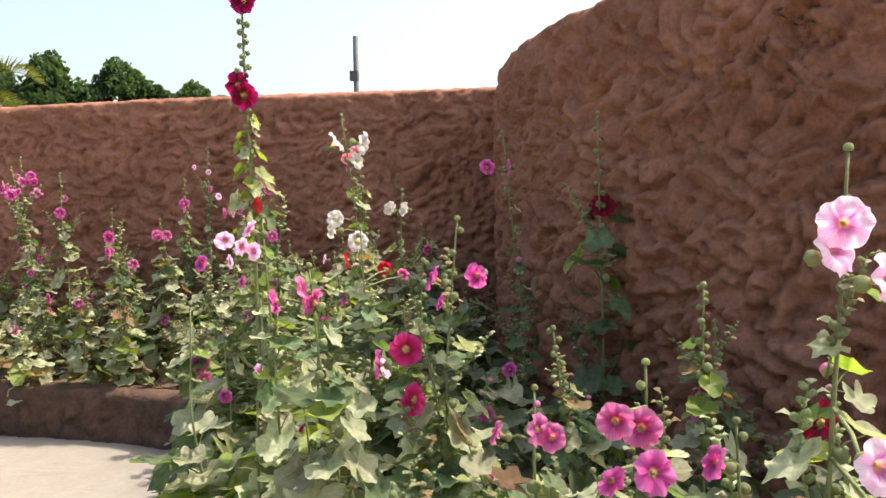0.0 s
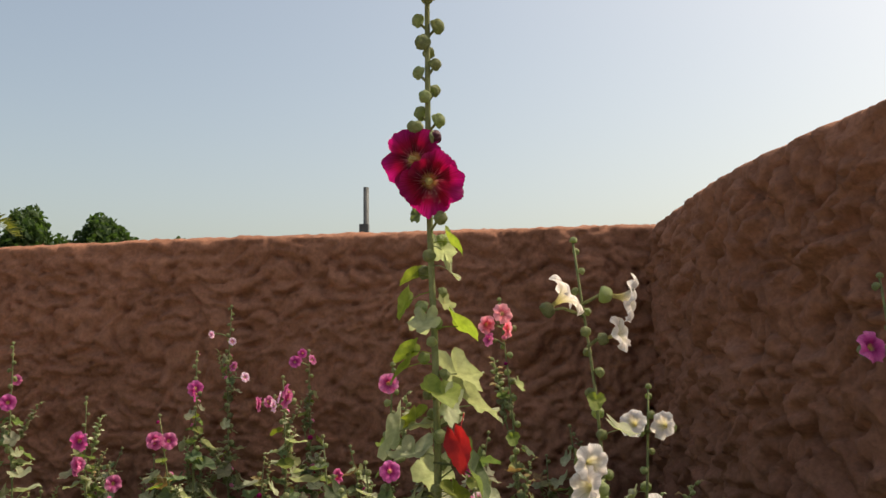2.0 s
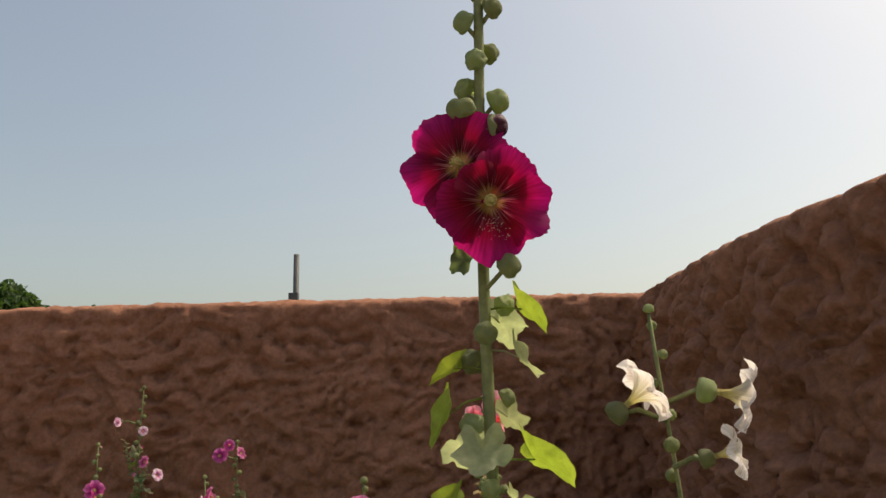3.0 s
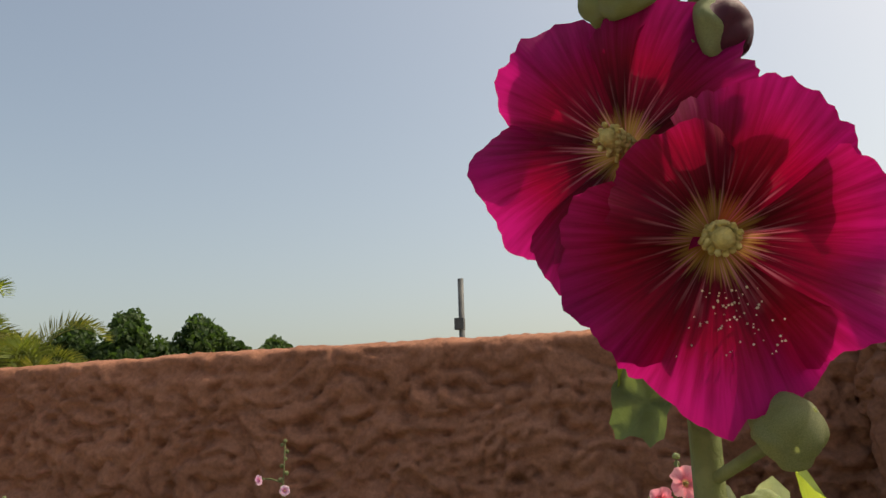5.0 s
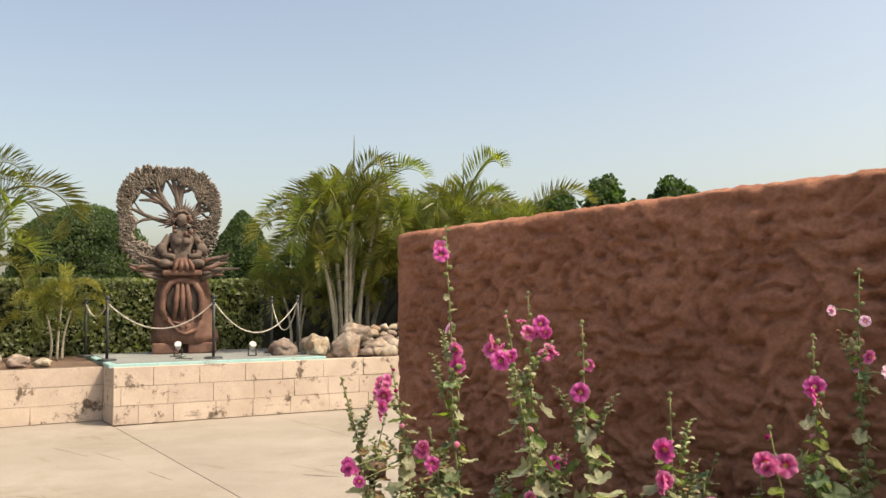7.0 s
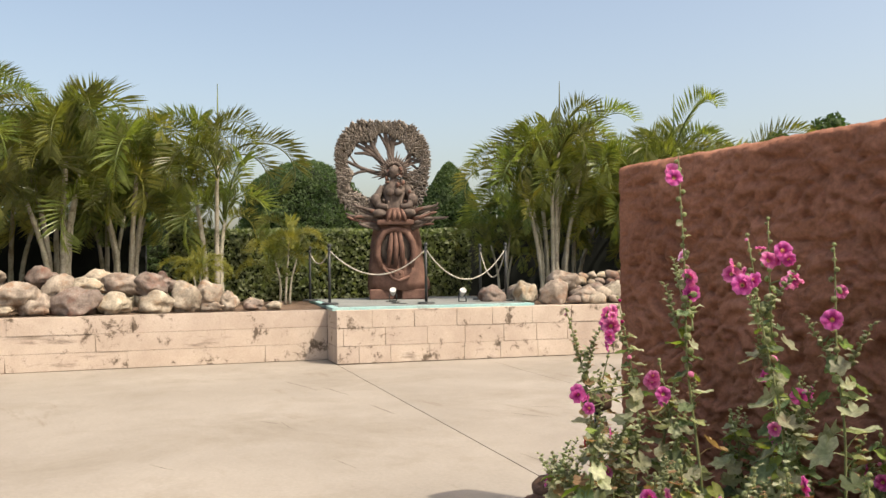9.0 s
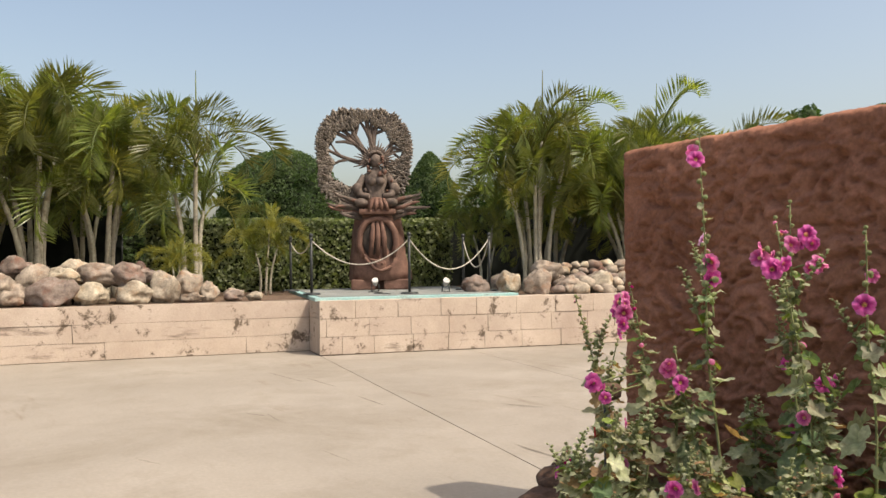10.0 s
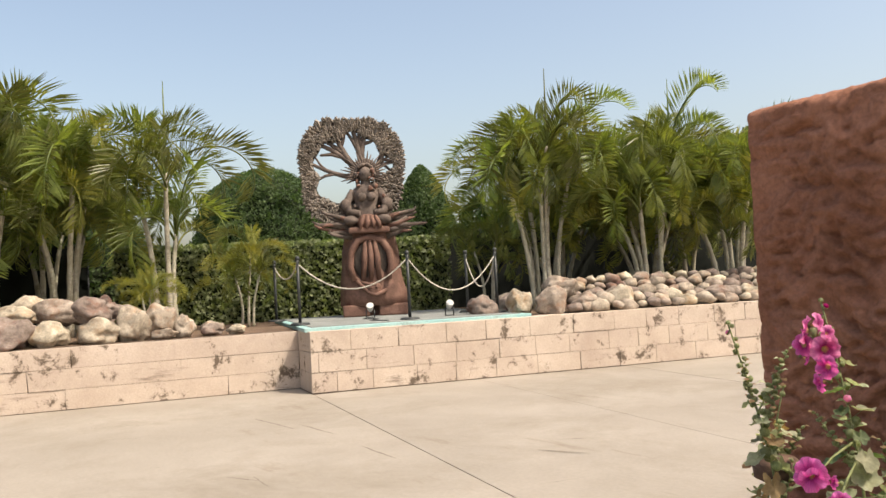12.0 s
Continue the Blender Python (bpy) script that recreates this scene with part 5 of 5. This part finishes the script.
hollyhock((-1.23, 6.38), (-1.25, 6.36, 1.77), [(-1.21, 6.28, 1.6, 'mauve', 0.05), (-1.32, 6.32, 1.64, 'mauve', 0.05), (-1.19, 6.28, 1.48, 'pink', 0.06), (-1.16, 6.3, 1.43, 'mauve', 0.06)], 108, 22, 34, 0.12, label="tall hollyhock crowded with green buds", z_leaf=0.45)
hollyhock((-1.33, 6.27), (-1.35, 6.2, 1.55), [(-1.33, 6.14, 1.39, 'magenta', 0.09)], 109, 18, 20, 0.12, label=MAGH)
hollyhock((-1.3, 5.9), (-1.307, 5.771, 1.293), [(-1.297, 5.731, 1.203, 'pink', 0.09), (0.5, 'red', 0.05)], 110, 26, 8, 0.14, label=PINKH)
hollyhock((-0.88, 6.04), (-0.829, 5.924, 1.443), [(-0.759, 5.844, 1.353, 'pink', 0.1), (-0.829, 5.844, 1.333, 'mauve', 0.07), (-0.929, 5.954, 1.333, 'pink', 0.08)], 111, 22, 12, 0.13, label=PINKH)
hollyhock((-0.84, 6.38), (-0.85, 6.34, 1.55), [(-0.82, 6.28, 1.51, 'pink', 0.06), (-0.9, 6.29, 1.5, 'magenta', 0.07), (0.55, 'darkred', 0.06)], 112, 20, 26, 0.12, label="hollyhock with red flowers and many buds", z_leaf=0.5)
hollyhock((-0.03, 4.79), (-0.048, 4.555, 1.524), [(-0.048, 4.505, 1.484, 'pink', 0.06), (-0.058, 4.545, 1.264, 'magenta', 0.07), (0.55, 'red', 0.06)], 113, 22, 24, 0.12, label=PINKH, z_leaf=0.5)
hollyhock((-0.16, 4.38), (-0.215, 4.233, 1.251), [(-0.205, 4.153, 1.171, 'magenta', 0.09), (0.6, 'magenta', 0.07)], 114, 26, 10, 0.14, label=MAGH)
hollyhock((0.19, 5.34), (0.167, 5.192, 1.717), [(0.177, 5.142, 1.672, 'salmon', 0.08), (0.123, 5.142, 1.644, 'salmon', 0.072), (0.213, 5.152, 1.627, 'salmon', 0.072), (0.15, 5.162, 1.59, 'pink', 0.063)], 115, 18, 28, 0.12, label="hollyhock with a head of salmon flowers", z_leaf=0.5)
hollyhock((0.48, 4.22), (0.416, 4.14, 1.779), [(0.481, 4.093, 1.67, 'white', 0.125), (0.367, 4.111, 1.648, 'white', 0.125), (0.472, 4.082, 1.587, 'white', 0.095), (0.452, 3.976, 1.323, 'white', 0.1), (0.515, 3.957, 1.281, 'white', 0.11), (0.422, 3.987, 1.367, 'white', 0.09)], 116, 20, 20, 0.13, label="hollyhock with white flowers", z_leaf=0.5, kinds=2)
hollyhock((0.6, 4.61), (0.58, 4.495, 1.47), [(0.55, 4.452, 1.385, 'white', 0.085), (0.623, 4.442, 1.386, 'white', 0.085)], 117, 16, 12, 0.12, label="hollyhock with white flowers", kinds=2)
hollyhock((0.62, 3.76), (0.617, 3.69, 1.348), [(0.591, 3.664, 1.237, 'red', 0.075), (0.636, 3.973, 1.17, 'red', 0.075), (0.701, 3.954, 1.149, 'pink', 0.06)], 118, 26, 8, 0.13, label="hollyhock with red flowers")
# along the curved wall
hollyhock((1.09, 4.46), (1.052, 4.33, 1.708), [(1.097, 4.256, 1.562, 'magenta', 0.085), (0.989, 4.254, 1.559, 'magenta', 0.08)], 119, 10, 18, 0.10, label="thin hollyhock with magenta flowers beside the curved wall", z_leaf=0.5, pale=0.1)
hollyhock((1.47, 4.08), (1.44, 3.954, 1.744), [(1.458, 3.995, 1.406, 'darkred', 0.11), (1.403, 3.994, 1.383, 'darkred', 0.08)], 120, 16, 16, 0.17, dry=0.0, pale=0.05, label="dark red hollyhock with deep green leaves in shade", z_leaf=0.62)
hollyhock((1.21, 4.84), (1.161, 4.692, 1.047), [], 121, 14, 6, 0.15, dry=0.0, pale=0.1, label="young hollyhock of deep green leaves in shade")
hollyhock((1.81, 3.34), (1.766, 3.237, 1.103), [(1.726, 3.133, 0.88, 'magenta', 0.09)], 122, 22, 8, 0.15, dry=0.05, pale=0.2, label=MAGH)
# beside the walker
hollyhock((1.12, 3.0), (1.098, 2.907, 1.407), [(1.067, 2.873, 1.253, 'magenta', 0.09), (1.165, 2.883, 1.276, 'magenta', 0.085), (1.079, 2.866, 1.197, 'magenta', 0.06)], 123, 16, 9, 0.12, label="hollyhock with two magenta trumpets", z_leaf=0.6, kinds=2)
hollyhock((1.03, 2.91), (1.002, 2.869, 1.152), [(0.97, 2.864, 1.084, 'rose', 0.1), (1.015, 2.793, 0.972, 'rose', 0.1), (0.928, 2.829, 1.05, 'magenta', 0.09)], 124, 26, 6, 0.15, label="hollyhock with crimson-pink flowers")
hollyhock((0.79, 2.77), (0.77, 2.718, 1.305), [(0.746, 2.685, 1.248, 'pink', 0.085), (0.802, 2.697, 1.216, 'pink', 0.085), (0.702, 2.712, 1.225, 'magenta', 0.075)], 125, 22, 6, 0.15, label=PINKH)
hollyhock((0.61, 2.95), (0.607, 2.832, 1.418), [(0.606, 2.783, 1.386, 'mauve', 0.06), (0.532, 2.775, 1.359, 'mauve', 0.06), (0.574, 2.756, 1.354, 'mauve', 0.055), (0.616, 2.78, 1.338, 'mauve', 0.055), (0.557, 2.772, 1.315, 'mauve', 0.045)], 126, 22, 6, 0.15, label="hollyhock with a cluster of pale mauve flowers", kinds=1)
hollyhock((0.96, 3.27), (0.951, 3.178, 1.276), [], 127, 16, 22, 0.12, label="green hollyhock seed stalk")
hollyhock((1.34, 3.05), (1.333, 2.966, 1.122), [], 128, 20, 18, 0.13, label=PINKH)
hollyhock((1.54, 2.41), (1.534, 2.346, 1.169), [(1.523, 2.269, 1.078, 'pink', 0.085), (1.479, 2.211, 1.105, 'pink', 0.075), (1.535, 2.202, 1.02, 'magenta', 0.09), (1.468, 2.234, 0.997, 'magenta', 0.07)], 129, 20, 5, 0.14, label="hollyhock with bright pink frilled flowers")
hollyhock((1.82, 2.27), (1.821, 2.173, 1.54), [(1.791, 2.084, 1.435, 'mauve', 0.098), (1.758, 2.086, 1.387, 'mauve', 0.098), (1.815, 2.048, 1.354, 'mauve', 0.098), (1.774, 1.885, 1.154, 'mauve', 0.091), (1.796, 1.865, 1.075, 'mauve', 0.091)], 132, 16, 4, 0.13, label="hollyhock with pale mauve flowers", kinds=2)
hollyhock((1.71, 2.89), (1.691, 2.856, 1.25), [], 133, 14, 26, 0.12, dry=0.3, label="dry hollyhock seed stalk with pale pods")

hollyhock((1.34, 2.58), (1.319, 2.539, 1.069), [(1.319, 2.489, 1.002, 'pink', 0.08), (1.265, 2.502, 0.979, 'pink', 0.07), (1.364, 2.502, 0.98, 'pink', 0.08)], 134, 20, 6, 0.13, label=PINKH)
hollyhock((1.71, 2.47), (1.704, 2.43, 1.045), [(1.683, 2.376, 0.977, 'magenta', 0.09)], 135, 18, 6, 0.13, label=MAGH)
hollyhock((1.89, 2.52), (1.89, 2.495, 1.163), [(1.869, 2.449, 1.041, 'darkred', 0.11)], 136, 18, 8, 0.13, label="hollyhock with a dark red flower")

# the tall crimson one that the walker approaches
hero = hollyhock((0.195, 3.79), (0.203, 3.665, 2.45), [], 150, 40, 0, 0.135, dry=0.0, pale=0.35, label="tall hollyhock with large crimson flowers and round green buds", z_leaf=0.46, bend=0.0, girth=1.1, stalks=0)
rnd = random.Random(77)


def hero_flower(p, d, size, seed, spin, cup=0.42, short=0.0):
    m = facing(p, d, spin) @ Matrix.Scale(size / 0.10, 4)
    fl = new("flower", None)
    fl.parent = hero
    fl.matrix_basis = m
    for k in range(5):
        bm = bmesh.new()
        way = m.to_3x3().normalized() @ Vector((math.cos(2 * math.pi * k / 5), math.sin(2 * math.pi * k / 5), 0))
        reach = 1.04 - short * max(0.0, way.dot(Vector((-0.62, 0, 0.78))))
        petal_grid(bm, k, 5, 0.05 * reach, seed, cup + (0.5 if reach < 0.85 else 0.0), 20, 44, 1.40, 0.25, 0.8)
        part("petal", mesh_of("petal", bm, PETAL["crimson"], smooth=True), fl, m=Matrix.Translation((0, 0, 0.0006 * (k % 2))))
    part("flower_centre", CENTRE, fl, "yellow pollen column")
    return fl


front = hero_flower((0.207, 3.666, 1.825), (0.10, -1, -0.24), 0.103, 2, 56, 0.40, 0.36)
hero_flower((0.184, 3.684, 1.860), (-0.30, -1, 0.0), 0.10, 5, 50, 0.50)
hero_flower((0.222, 3.655, 2.145), (0.1, -1, 0.1), 0.088, 3, 10)
hero_flower((0.200, 3.660, 2.160), (-0.5, -1, 0.2), 0.078, 4, 40)


down = front.matrix_basis.to_3x3().inverted() @ Vector((0.10, 0, -1))
aim = math.atan2(down.y, down.x)
bm = bmesh.new()
for k in range(110):
    r, a = rnd.uniform(0.015, 0.036), aim + rnd.gauss(0, 0.22)
    q = r / 0.05
    lift = 0.40 * 0.05 * (0.85 * q ** 0.6 - 0.42 * q ** 2.2) + rnd.uniform(0.0005, 0.0035)
    bmesh.ops.create_icosphere(bm, subdivisions=1, radius=rnd.uniform(0.0002, 0.00045), matrix=Matrix.Translation((r * math.cos(a), r * math.sin(a), lift)))
tagged(part("pollen", mesh_of("pollen", bm, PETAL["white"]), front, "pale spilt pollen"), kind="stuff")


def hero_stem(z):
    u = (z - 0.25) / 2.2
    return Vector((0.195, 3.79, 0.25)).lerp(Vector((0.203, 3.665, 2.45)), u)


z = 1.918
k = 0
while z < 2.42:
    for j in range(2):
        a = 2.4 * (2 * k + j) + rnd.uniform(-0.3, 0.3)
        d = Vector((math.cos(a), 0.6 * math.sin(a) - 0.2, 0.45))
        sz = rnd.uniform(0.014, 0.019) * (1.1 if z < 2.1 else 0.85)
        s = hero_stem(z + 0.012 * j)
        if abs(z - 2.15) > 0.035:
            part("bud", rnd.choice(BIG_BUDS), hero, m=facing(s + d.normalized() * 0.009, d, rnd.uniform(0, 360)) @ Matrix.Scale(sz, 4))
            bm = bmesh.new()
            tube(bm, [s - Vector((0, 0, 0.01)), s + d.normalized() * 0.018], 0.0022, 5)
            part("bud_stalk", mesh_of("bud_stalk", bm, STEM), hero)
    z += rnd.uniform(0.030, 0.042)
    k += 1
z = 1.30
k = 0
while z < 1.735:
    a = 2.4 * k + rnd.uniform(-0.3, 0.3)
    d = Vector((math.cos(a), math.sin(a), 0.5))
    s = hero_stem(z)
    part("bud", rnd.choice(BIG_BUDS), hero, m=facing(s + d.normalized() * 0.014, d, rnd.uniform(0, 360)) @ Matrix.Scale(rnd.uniform(0.013, 0.020), 4))
    if k % 5:
        m = Matrix.Translation(s) @ pose(0, 0, 0, 0, 0, math.degrees(a) + 40) @ pose(0, 0, 0, rnd.uniform(-15, 15), rnd.uniform(0, 40), 0) @ Matrix.Scale(rnd.uniform(0.055, 0.085) if z < 1.6 else rnd.uniform(0.036, 0.055), 4)
        part("leaf", rnd.choice(YOUNGS + PALES + PALES), hero, m=m)
    z += rnd.uniform(0.022, 0.034)
    k += 1
for p, d, sz, data in (((0.217, 3.672, 1.764), (0.55, -0.35, 0.4), 0.018, BIG_BUDS[1]), ((0.208, 3.668, 1.891), (1.0, -0.1, 0.15), 0.018, DARK_BUD), ((0.190, 3.668, 1.903), (-0.3, -0.5, 0.8), 0.0165, BIG_BUDS[0]), ((0.184, 3.674, 1.909), (-0.8, -0.2, 0.5), 0.0145, BIG_BUDS[2])):
    part("bud", data, hero, m=facing(p, d) @ Matrix.Scale(sz, 4))
    bm = bmesh.new()
    tube(bm, [hero_stem(p[2] - 0.012), p], 0.0022, 5)
    part("bud_stalk", mesh_of("bud_stalk", bm, STEM), hero)
part("leaf", GREENS[0], hero, m=Matrix.Translation(hero_stem(1.785) - Vector((0, 0.004, 0))) @ pose(0, 0, 0, 0, 0, 185) @ pose(0, 0, 0, -60, 30, 0) @ Matrix.Scale(0.028, 4))
part("leaf", YOUNGS[0], hero, m=Matrix.Translation(hero_stem(1.80)) @ pose(0, 0, 0, 0, 0, 170) @ pose(0, 0, 0, 0, 40, 0) @ Matrix.Scale(0.03, 4))
for z, turn, dip, sc, data in ((1.60, -12, 8, 0.062, YOUNGS[0]), (1.565, 188, 12, 0.05, YOUNGS[1]), (1.735, -25, 18, 0.05, YOUNGS[0]), (1.70, -40, 30, 0.05, PALES[1]),
                               (1.50, -55, 35, 0.06, PALES[2]), (1.66, 205, 40, 0.055, YOUNGS[1]), (1.46, 200, 30, 0.08, PALES[0]), (1.40, -30, 30, 0.10, GREENS[1])):
    part("leaf", data, hero, m=Matrix.Translation(hero_stem(z)) @ pose(0, 0, 0, 0, 0, turn) @ pose(0, 0, 0, -35 if abs(turn) < 90 else 35, dip, 0) @ Matrix.Scale(sc, 4))
red = Vector((0.250, 3.700, 1.426))
part("leaf", REDS[0], hero, "reddened leaf", Matrix.Translation(red + Vector((0, 0, 0.05))) @ pose(0, 0, 0, 0, 0, -80) @ pose(0, 0, 0, 35, 72, 0) @ Matrix.Diagonal((0.075, 0.042, 0.06, 1)))
bm = bmesh.new()
tube(bm, [Vector((0.197, 3.745, red.z + 0.02)), red + Vector((0, 0, 0.05))], [0.003, 0.0025], 5)
part("leaf_stalk", mesh_of("leaf_stalk", bm, STEM), hero)

# filling growth
rnd = random.Random(91)
COLS = ["pink", "magenta", "pink", "mauve", "pink", "magenta", "magenta"]


def fill(x, y, h, seed, n=28, sz=0.14, dry=0.12, pale=0.58):
    bl = [(rnd.uniform(0.6, 0.98), rnd.choice(COLS), rnd.uniform(0.06, 0.085)) for _ in range(rnd.randint(0, 2))]
    hollyhock((x, y), (x + rnd.uniform(-0.08, 0.08), y + rnd.uniform(-0.12, 0.02), h), bl, seed, n, 6, sz, dry, pale, "bushy hollyhock with dusty lobed leaves", 0.85, 0.08)


k = 0
for x in np.arange(-3.5, 0.6, 0.27):
    fill(x + rnd.uniform(-0.08, 0.08), 6.3 + rnd.uniform(-0.1, 0.1), rnd.uniform(0.85, 1.2), 200 + k, 26, 0.10 if x < -3.1 else 0.12, 0.4 if x < -3.1 else 0.10)
    k += 1
for x in np.arange(-3.35, -0.6, 0.30):
    fill(x + rnd.uniform(-0.08, 0.08), 5.74 + rnd.uniform(-0.1, 0.1), rnd.uniform(0.6, 0.95), 240 + k, 26, 0.09 if x < -3.1 else 0.10, 0.45 if x < -3.1 else 0.30)
    k += 1
for x, y, h in ((0.0, 5.7, 1.2), (0.35, 5.9, 1.25), (-0.2, 5.2, 1.1), (0.4, 5.3, 1.1), (0.65, 5.5, 0.9), (0.1, 4.95, 1.15), (0.5, 4.8, 1.05), (0.8, 4.9, 0.9), (0.2, 4.4, 1.2), (0.75, 4.3, 1.1),
                (0.3, 4.0, 1.2), (0.55, 3.5, 1.15), (0.85, 3.7, 1.0), (1.1, 3.9, 0.85), (0.15, 3.5, 1.1), (0.35, 3.35, 1.15), (0.5, 3.15, 1.1), (0.75, 3.1, 1.0), (1.1, 3.4, 0.9), (1.4, 3.4, 0.85),
                (0.75, 2.75, 0.95), (0.95, 2.55, 0.85), (1.15, 2.7, 0.9), (1.2, 2.3, 0.8), (1.5, 2.7, 0.85), (1.5, 2.1, 0.8), (1.9, 2.6, 0.85), (1.9, 2.0, 0.85), (0.42, 3.6, 1.1), (-0.05, 4.0, 1.0), (0.05, 3.75, 1.0), (2.1, 2.9, 0.9), (2.3, 2.3, 0.8), (2.0, 1.7, 0.9), (-0.34, 5.15, 1.2), (-0.52, 5.42, 1.25), (-0.16, 4.65, 1.2), (-0.1, 4.3, 1.15)):
    # past x 1.3 mostly darker leaves, imitating the curved wall's shade by colour
    fill(x, y, h, 300 + k, 26, 0.15, 0.012, 0.62 if x < 1.3 else 0.1)
    k += 1

for x in np.arange(-3.2, -0.9, 0.3):
    fill(x + rnd.uniform(-0.1, 0.1), 5.5 + rnd.uniform(-0.08, 0.08), rnd.uniform(0.62, 1.0), 360 + k, 24, 0.10, 0.22, 0.6)
    k += 1

# ---- plaza slabs ----
rnd = random.Random(55)
D1 = Vector((0.979, -0.205, 0))
D2 = Vector((0.205, 0.979, 0))
SLABS = []
for q in range(3):
    bm = bmesh.new()
    block(bm, (0.0002, 0.0008, -0.02), (0.9998, 0.9992, 0.0), 0.0003)
    SLABS.append(mesh_of("paving_slab", bm, CONCRETE))
org = Vector((-12.58, 8.50, 0))
rot = Matrix(((D1.x, D2.x, 0, 0), (D1.y, D2.y, 0, 0), (0, 0, 1, 0), (0, 0, 0, 1)))
for j in range(-1, 5):
    deep = 17.0 if j < 0 else 2.4
    p = org - D1 * (3.0 if j < 0 else 0.0) + D2 * (j * deep)
    part("paving_slab", rnd.choice(SLABS), plaza, m=Matrix.Translation((p.x, p.y, rnd.uniform(-0.002, 0.002))) @ rot @ Matrix.Diagonal((24.0 if j < 0 else 9.0, deep, 1, 1)))

# short hairline cracks in the concrete
for a, b, w in (((-5.94, 7.27), (-5.36, 7.26), 0.012), ((-6.6, 5.9), (-6.2, 5.93), 0.009), ((-7.2, 4.6), (-6.9, 4.72), 0.01), ((-8.4, 6.1), (-8.0, 6.06), 0.012),
                ((-12.19, 5.51), (-11.93, 6.10), 0.022), ((-11.24, 5.42), (-11.06, 5.86), 0.022), ((-11.24, 7.16), (-10.22, 7.21), 0.022), ((-10.44, 7.37), (-9.64, 7.39), 0.022), ((-7.53, 8.28), (-7.10, 8.49), 0.022), ((-7.75, 8.69), (-7.55, 8.94), 0.022), ((-6.60, 7.55), (-6.54, 7.89), 0.022), ((-9.35, 5.43), (-9.39, 5.65), 0.022), ((-8.56, 5.93), (-8.24, 6.07), 0.022), ((-10.56, 7.90), (-10.49, 8.25), 0.022), ((-8.85, 7.29), (-8.14, 7.25), 0.022)):
    bm = bmesh.new()
    n = 14
    left, right = [], []
    for i in range(n + 1):
        u = i / n
        p = Vector((a[0] + (b[0] - a[0]) * u, a[1] + (b[1] - a[1]) * u + 0.012 * noise.noise(Vector((u * 4, a[0], 0))), 0.003))
        h = w / 2 * math.sin(math.pi * (0.1 + 0.8 * u))
        left.append(bm.verts.new(p + Vector((0, h, 0))))
        right.append(bm.verts.new(p - Vector((0, h, 0))))
    for i in range(n):
        bm.faces.new((right[i], right[i + 1], left[i + 1], left[i]))
    part("crack", mesh_of("crack", bm, SCUFF), plaza, "dark hairline crack")
